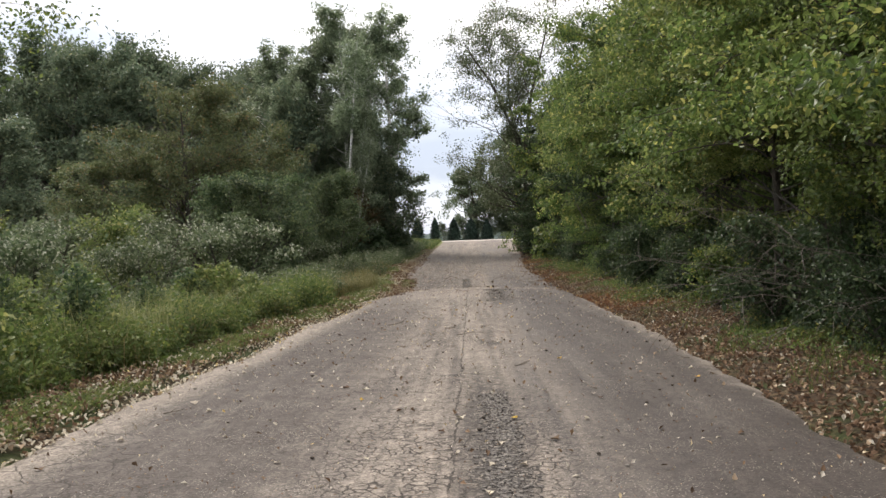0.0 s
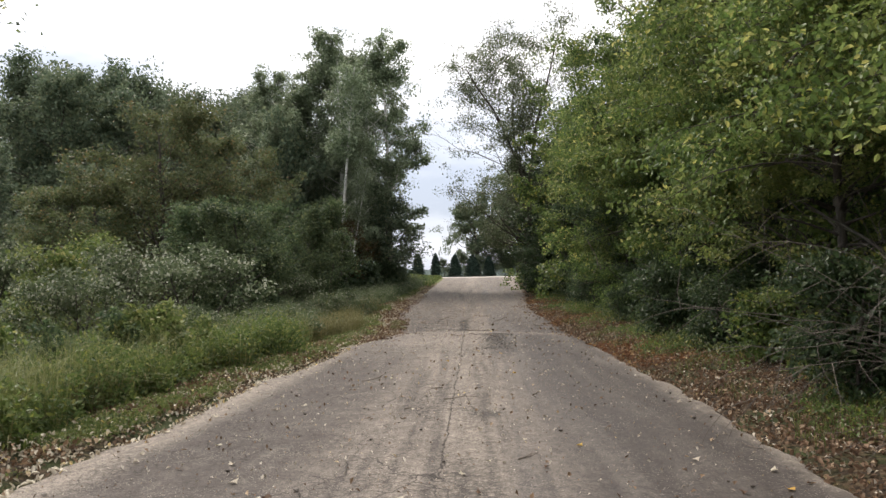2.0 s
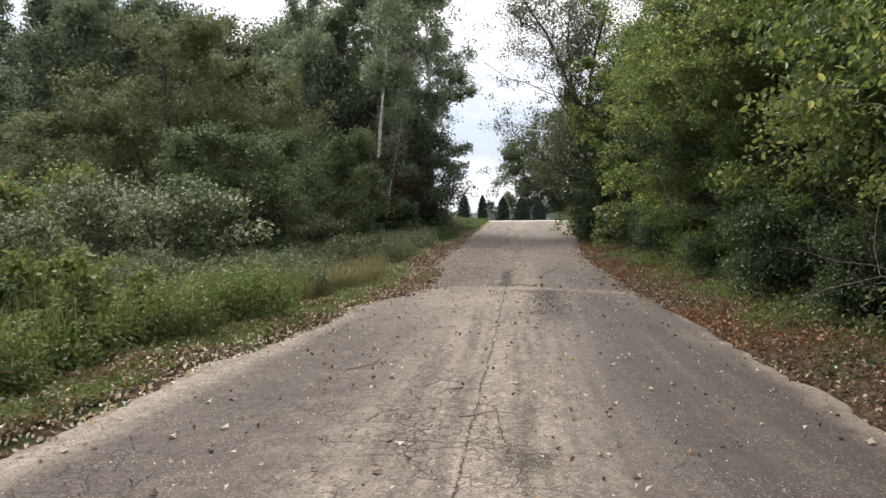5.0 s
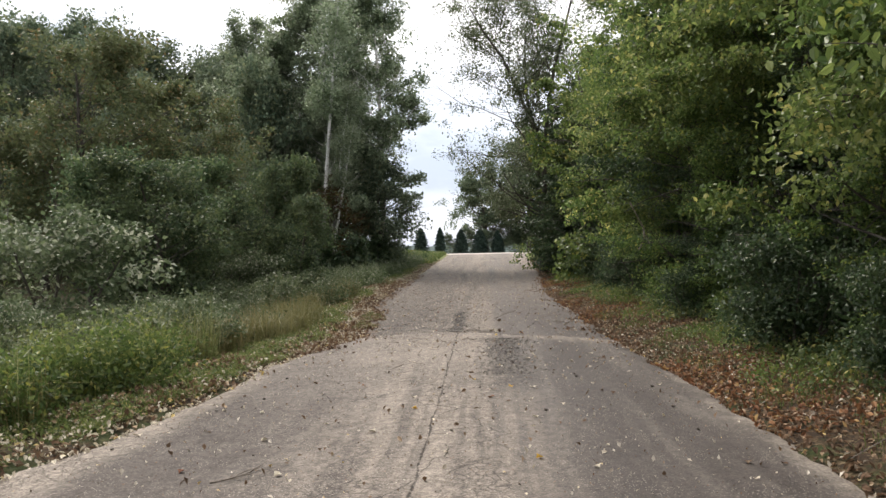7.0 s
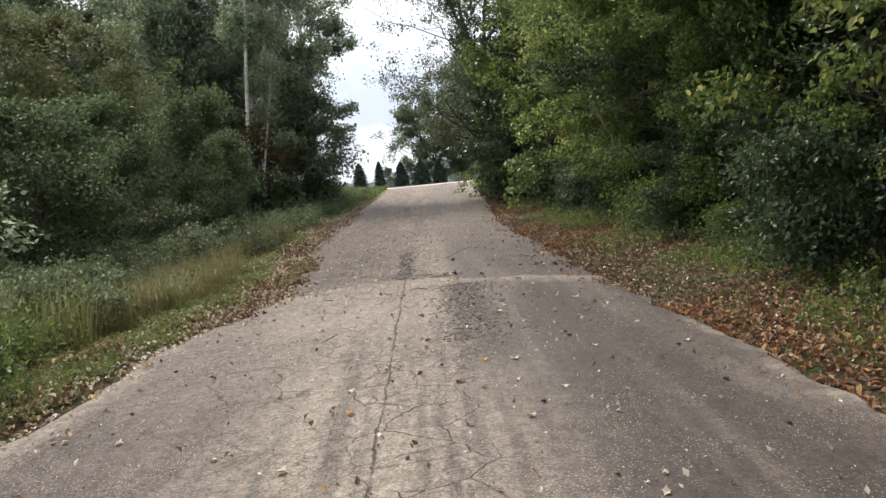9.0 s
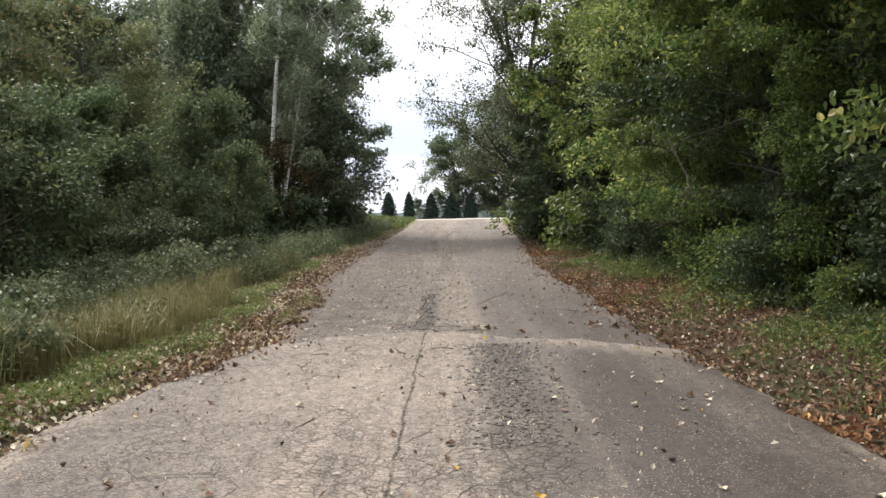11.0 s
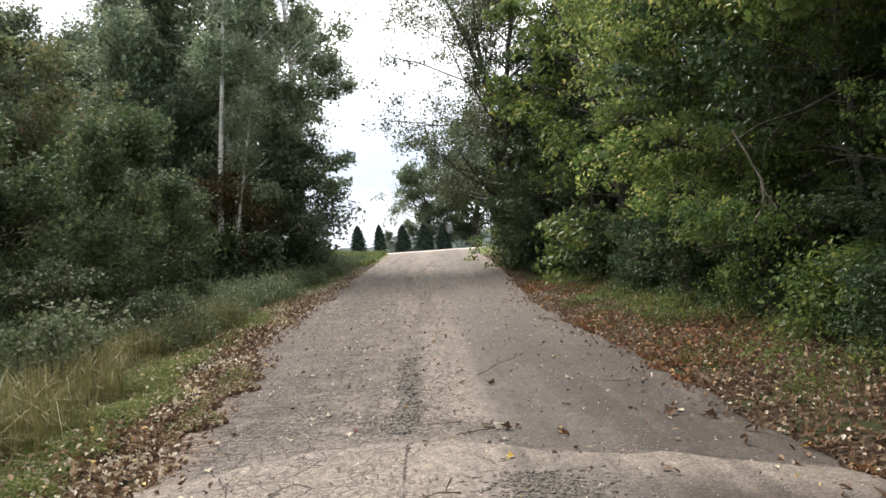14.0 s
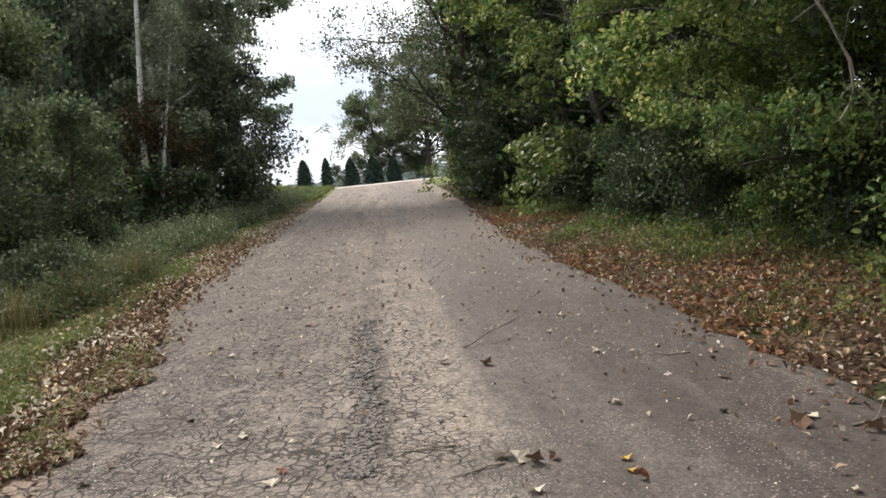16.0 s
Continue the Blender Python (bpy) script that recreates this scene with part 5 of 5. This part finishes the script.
for x, y, turn, s in ((-3.6, 109, 40, 0.42), (-1.2, 110, 10, 0.5), (0.8, 111, 200, 0.5), (2.5, 112, 110, 0.55), (4.0, 109, 70, 0.55), (5.5, 110, 210, 0.6), (9.0, 107, 310, 0.65), (12.5, 100, 60, 0.7)):
    copy_thing(dark_bush, put(x, y, turn, s))
oak = tree("oak_tree", "spreading oak beyond the crest of the road", "tree", 20000, 8.6, 5.2, 0.2, 0.3, 0.25, M_FOREST_HAZED, shape="round", limbs=34, clump=0.42, rise=0.45, twigs=5, lean=(-0.12, 0), group="oaks beyond the crest", flat=0.6, gaps=0.2)
oak.matrix_world = put(0.9, 112.0, 0)
copy_thing(oak, put(5.6, 109, 120, 1.1, 1.2))
copy_thing(oak, put(10.5, 104, 250, 1.1, 1.2))

hx = np.linspace(-420, 420, 211)
HX, HT = np.meshgrid(hx, np.linspace(0, 1, 9), indexing="ij")
top = 13 + 2 * np.sin(HX * 0.012 + 1) + 2 * np.sin(HX * 0.037) + 0.7 * np.sin(HX * 0.21) + 0.5 * np.sin(HX * 0.53 + 2)
hill = new("backdrop", grid_mesh("backdrop", HX, 560 + 60 * HT, -10 + top * HT ** 0.6, M_HILL))
tagged(hill, "low wooded hills in the hazy distance", "hills", kind="structure")

# ---- strewn things on the road ----


def one_leaf(mat):
    n = 10
    pts = []
    for i in range(n):
        a = 2 * math.pi * i / n
        rr = 0.04 * (1 + (0.28 if i % 2 else -0.2)) * (1.25 if i == 0 else 1)
        pts.append((rr * math.cos(a), rr * 0.75 * math.sin(a), 0.012 + 0.012 * math.sin(2 * a + 1) + 0.006 * (i % 3)))
    pts.append((0, 0, 0.005))
    faces = [(n, i, (i + 1) % n) for i in range(n)]
    return mesh_from("fallen_leaf", pts, faces, mat)


LEAF_KINDS = [(one_leaf(M_PALE), "pale dry fallen leaf lying on the asphalt"), (one_leaf(M_LITTER), "brown fallen leaf lying on the asphalt"), (one_leaf(M_RUST), "rust-red fallen leaf lying on the asphalt"), (one_leaf(M_GOLD), "yellow fallen leaf lying on the asphalt")]
for i, p in enumerate(on_road(260, 4.5, 40, 1.4)):
    me, lab = LEAF_KINDS[int(rng.choice(4, p=[0.64, 0.28, 0.05, 0.03]))]
    ob = new("fallen_leaf", me)
    s = rng.uniform(0.45, 0.95)
    ob.matrix_world = Matrix.Translation((p[0], p[1], p[2] + 0.006)) @ Euler((rng.normal() * 0.15, rng.normal() * 0.15, rng.uniform(0, 6.28))).to_matrix().to_4x4() @ Matrix.Diagonal((s, s, s, 1))
    tagged(ob, lab, "leaf", "leaves on the road")


def lump(mat, name, seed):
    bm = bmesh.new()
    bmesh.ops.create_icosphere(bm, subdivisions=1, radius=0.5)
    r3 = random.Random(seed)
    for v in bm.verts:
        v.co = v.co * r3.uniform(0.75, 1.15)
        v.co.z *= 0.7
    me = bpy.data.meshes.new(name)
    bm.to_mesh(me)
    bm.free()
    me.materials.append(mat)
    return me


stone, husk = lump(M_STONE, "pebble", 3), lump(M_HUSK, "husk", 4)
for i, p in enumerate(on_road(150, 4.5, 36, 1.1)):
    dark = rng.uniform() < 0.55
    ob = new("nut_husk" if dark else "pebble", husk if dark else stone)
    s = rng.uniform(0.018, 0.042)
    ob.matrix_world = Matrix.Translation((p[0], p[1], p[2] + s * 0.25 + 0.004)) @ Matrix.Rotation(rng.uniform(0, 6.28), 4, "Z") @ Matrix.Diagonal((s * 1.3, s, s, 1))
    if dark:
        tagged(ob, "small dark nut husk lying on the asphalt", "husk", "husks on the road")
    else:
        tagged(ob, "small grey pebble lying on the asphalt", "pebble", "pebbles on the road")


def fallen_twig(x, y, turn, length, forks, label, rise=0.03):
    ob = thing("fallen_twig", Matrix.Translation((x, y, float(road_top(x, y)) + 0.006)) @ Matrix.Rotation(radians(turn), 4, "Z"), label, "twig", "twigs on the road")
    main = bent((0, 0, 0), (1, 0, rise), length, 7, 0.1)
    main[:, 2] = np.maximum(main[:, 2], 0.0)
    paths = [(main, 0.007 * np.linspace(1, 0.3, 8))]
    for k in range(forks):
        j = 2 + k % 5
        b = bent(main[j], unit(main[j] - main[j - 1]) + np.array([0, rng.choice([-0.8, 0.8]), rng.uniform(0, 0.6)]), length * 0.4, 4, 0.15)
        b[:, 2] = np.maximum(b[:, 2], 0.0)
        paths.append((b, 0.004 * np.linspace(1, 0.4, 5)))
    piece("stem", tubes("stem", paths, M_TWIG, 5), ob)


fallen_twig(0.52, 28.5, 20, 0.5, 5, "forked dry twig standing up off the asphalt", 0.25)
fallen_twig(0.25, 26.3, 170, 0.35, 3, "short dry twig with curled leaves on the asphalt")
fallen_twig(0.45, 25.95, 200, 0.3, 4, "crushed dry twig with curled leaves on the asphalt")
fallen_twig(-1.62, 15.7, 15, 0.4, 4, "broken dry twig on the asphalt")
fallen_twig(2.1, 25.8, 5, 0.4, 4, "broken dark twig on the asphalt rim")
fallen_twig(-0.3, 13.6, 15, 0.45, 2, "thin dry twig on the sandy asphalt")
for x, y in ((1.0, 25.79), (0.98, 25.64), (0.52, 24.84), (2.45, 24.72), (0.61, 19.64)):
    ob = new("fallen_leaf", LEAF_KINDS[3][0])
    ob.matrix_world = Matrix.Translation((x, y, float(road_top(x, y)) + 0.006)) @ Euler((0.1, 0.2, x * 9)).to_matrix().to_4x4() @ Matrix.Scale(0.75, 4)
    tagged(ob, "yellow fallen leaf lying on the asphalt", "leaf", "leaves on the road")


for x, y, turn, kind, s in ((0.51, 25.95, 0.4, 0, 1.5), (0.58, 25.9, 1.7, 1, 1.4), (0.46, 26.02, 2.9, 0, 1.3), (0.99, 25.55, 0.9, 2, 1.1), (0.62, 27.9, 2.2, 1, 1.2), (0.35, 28.1, 4.0, 0, 1.1), (1.9, 25.9, 5.0, 1, 1.4), (2.15, 25.7, 1.2, 1, 1.5)):
    ob = new("curled_leaf", LEAF_KINDS[kind][0])
    ob.matrix_world = Matrix.Translation((x, y, float(road_top(x, y)) + 0.016)) @ Euler((0.5, 0.4, turn)).to_matrix().to_4x4() @ Matrix.Scale(s, 4)
    tagged(ob, "curled dead leaf lying beside a broken twig", "leaf", "curled leaves on the road")


def leafy_branch(name, label, start, end, n, size, mat, sag=0.25, side=7):
    """One branch reaching out, with leaves along its twigs."""
    start, end = np.array(start, float), np.array(end, float)
    ob = thing(name, Matrix.Translation(start), label, "branch")
    u = np.linspace(0, 1, 9)[:, None]
    main = (end - start) * u - np.array([0, 0, 1.0]) * sag * np.sin(u * math.pi) * -1 + rng.normal(size=(9, 3)) * 0.03 * u
    paths, ends = [(main, 0.016 * np.linspace(1, 0.2, 9))], [main[-1]]
    for k in range(side):
        j = 3 + k % 6
        tw = bent(main[j], unit(unit(end - start) + rng.normal(size=3) * 0.6), 0.4, 4, 0.15, -0.12)
        paths.append((tw, 0.005 * np.linspace(1, 0.4, 5)))
        ends += [tw[1], tw[2], tw[3], tw[4]]
    piece("stem", tubes("stem", paths, M_BARK, 6), ob)
    ends = np.array(ends)
    at = ends[rng.integers(0, len(ends), n)] + rng.normal(size=(n, 3)) * [0.09, 0.09, 0.05] - [0, 0, 0.03]
    o = np.repeat(unit(end - start)[None] * 0.3, n, 0)
    piece("foliage", leaf_mesh("foliage", at, o, size, mat, width=0.6, droop=0.9, fine=True, spread=0.7), ob)
    return ob


leafy_branch("overhanging_branch", "low branch with yellow-green leaves over the road rim", (4.8, 13.9, 2.75), (2.2, 13.55, 2.2), 150, 0.07, M_YELLOW_LIT)
leafy_branch("overhanging_branch", "leafy green branch over the road rim", (4.8, 14.4, 3.5), (2.3, 14.1, 2.95), 240, 0.075, M_GREEN)


def bough(label, mat, n, size):
    """A spreading leafy bough that reaches out along its own x axis and droops at the tips."""
    ob = thing("overhanging_bough", Matrix(), label, "branch", "boughs over the verge")
    main = bent((0, 0, 0), (1, 0, 0.12), 3.3, 10, 0.07, -0.035)
    piece("stem", tubes("stem", [(main, 0.03 * np.linspace(1, 0.15, 11))], M_BARK, 6), ob)
    ends = []
    for k in range(20):
        j = 2 + int(k * 0.42)
        way = unit(unit(main[j] - main[j - 1]) * 0.7 + np.array([0, 1.0 if k % 2 else -1.0, 0]) * rng.uniform(0.5, 1.0) + rng.normal(size=3) * [0.2, 0.2, 0.3])
        tw = bent(main[j], way, rng.uniform(0.5, 1.15), 6, 0.16, -0.07)
        piece("twig", tubes("twig", [(tw, 0.009 * np.linspace(1, 0.25, 7))], M_BARK, 4), ob)
        ends += list(tw[2:])
    ends = np.array(ends + list(main[6:]))
    pick = rng.integers(0, len(ends), n)
    at = ends[pick] + rng.normal(size=(n, 3)) * [0.15, 0.15, 0.07] - [0, 0, 0.04]
    piece("foliage", leaf_mesh("foliage", at, np.tile([0.25, 0, 0.1], (n, 1)), size, mat, width=0.6, droop=0.5, fine=True, up=0.9), ob)
    return ob


boughs = [bough("spreading bough of yellow-green leaves over the verge", M_YELLOW_LIT, 1900, 0.082), bough("spreading bough of fresh green leaves over the verge", M_GREEN, 2000, 0.08), bough("long bough of yellow-green leaves coloured as sunlit over the verge", M_YELLOW_LIT, 1600, 0.085)]
# boughs at y 5.4 and 6.8, mostly unseen, are added as shade
spots = ((1, 25.2, 4.2, 180), (0, 27.2, 5.6, 182), (1, 30.6, 5.7, 176), (1, 5.4, 3.4, 182), (0, 6.8, 4.2, 176), (1, 29.4, 4.4, 178), (2, 31.8, 5.2, 184), (1, 28.0, 3.5, 178), (0, 9.4, 3.5, 176), (1, 8.4, 2.6, 188), (2, 11.2, 4.4, 170), (1, 12.2, 3.0, 184), (0, 13.4, 5.0, 178), (2, 15.0, 3.7, 190), (1, 16.8, 4.9, 172), (0, 18.2, 3.2, 182), (1, 20.2, 4.4, 176), (2, 21.8, 5.6, 186), (0, 24.4, 4.8, 172), (1, 26.4, 5.0, 180), (2, 28.6, 5.2, 188), (0, 31.4, 4.6, 176), (1, 34.0, 5.0, 184), (0, 10.2, 5.4, 190), (2, 17.4, 6.4, 180), (0, 23.2, 6.6, 174), (2, 25.6, 6.0, 186), (0, 27.6, 6.8, 178), (2, 30.2, 6.2, 170), (0, 32.6, 6.4, 186), (2, 35.0, 5.4, 178), (0, 37.2, 6.6, 182), (1, 19.4, 5.8, 186))
used = set()
for k, y, z, turn in spots:
    m = Matrix.Translation((6.5, y, z)) @ Matrix.Rotation(radians(turn), 4, "Z")
    if k in used:
        copy_thing(boughs[k], m)
    else:
        boughs[k].matrix_world = m
        used.add(k)
hung = thing("hanging_branch", Matrix.Translation((3.72, 28.6, 1.3)), "pale broken branch hanging from the trees", "branch")
drop = bent((0, 0, 0), (0.2, 0, 1), 1.15, 9, 0.16)
piece("stem", tubes("stem", [(drop, 0.015 * np.linspace(0.5, 1, 10)), (bent(drop[5], (0.5, 0, -1), 0.5, 4, 0.2), 0.012 * np.linspace(1, 0.5, 5))], M_TWIG, 6), hung)
low = thing("fallen_branch", put(5.6, 30.4), "pale dead branch sticking out of the undergrowth", "branch")
piece("stem", tubes("stem", [(bent((0.6, 0, 0.0), (-0.75, -0.1, 0.6), 1.6, 7, 0.1, -0.06), 0.018 * np.linspace(1, 0.4, 8))], M_TWIG, 6), low)
for p in on_road(22, 6, 36):
    fallen_twig(float(p[0]), float(p[1]), float(rng.uniform(0, 360)), float(rng.uniform(0.15, 0.4)), int(rng.integers(0, 3)), "thin dry twig on the asphalt")
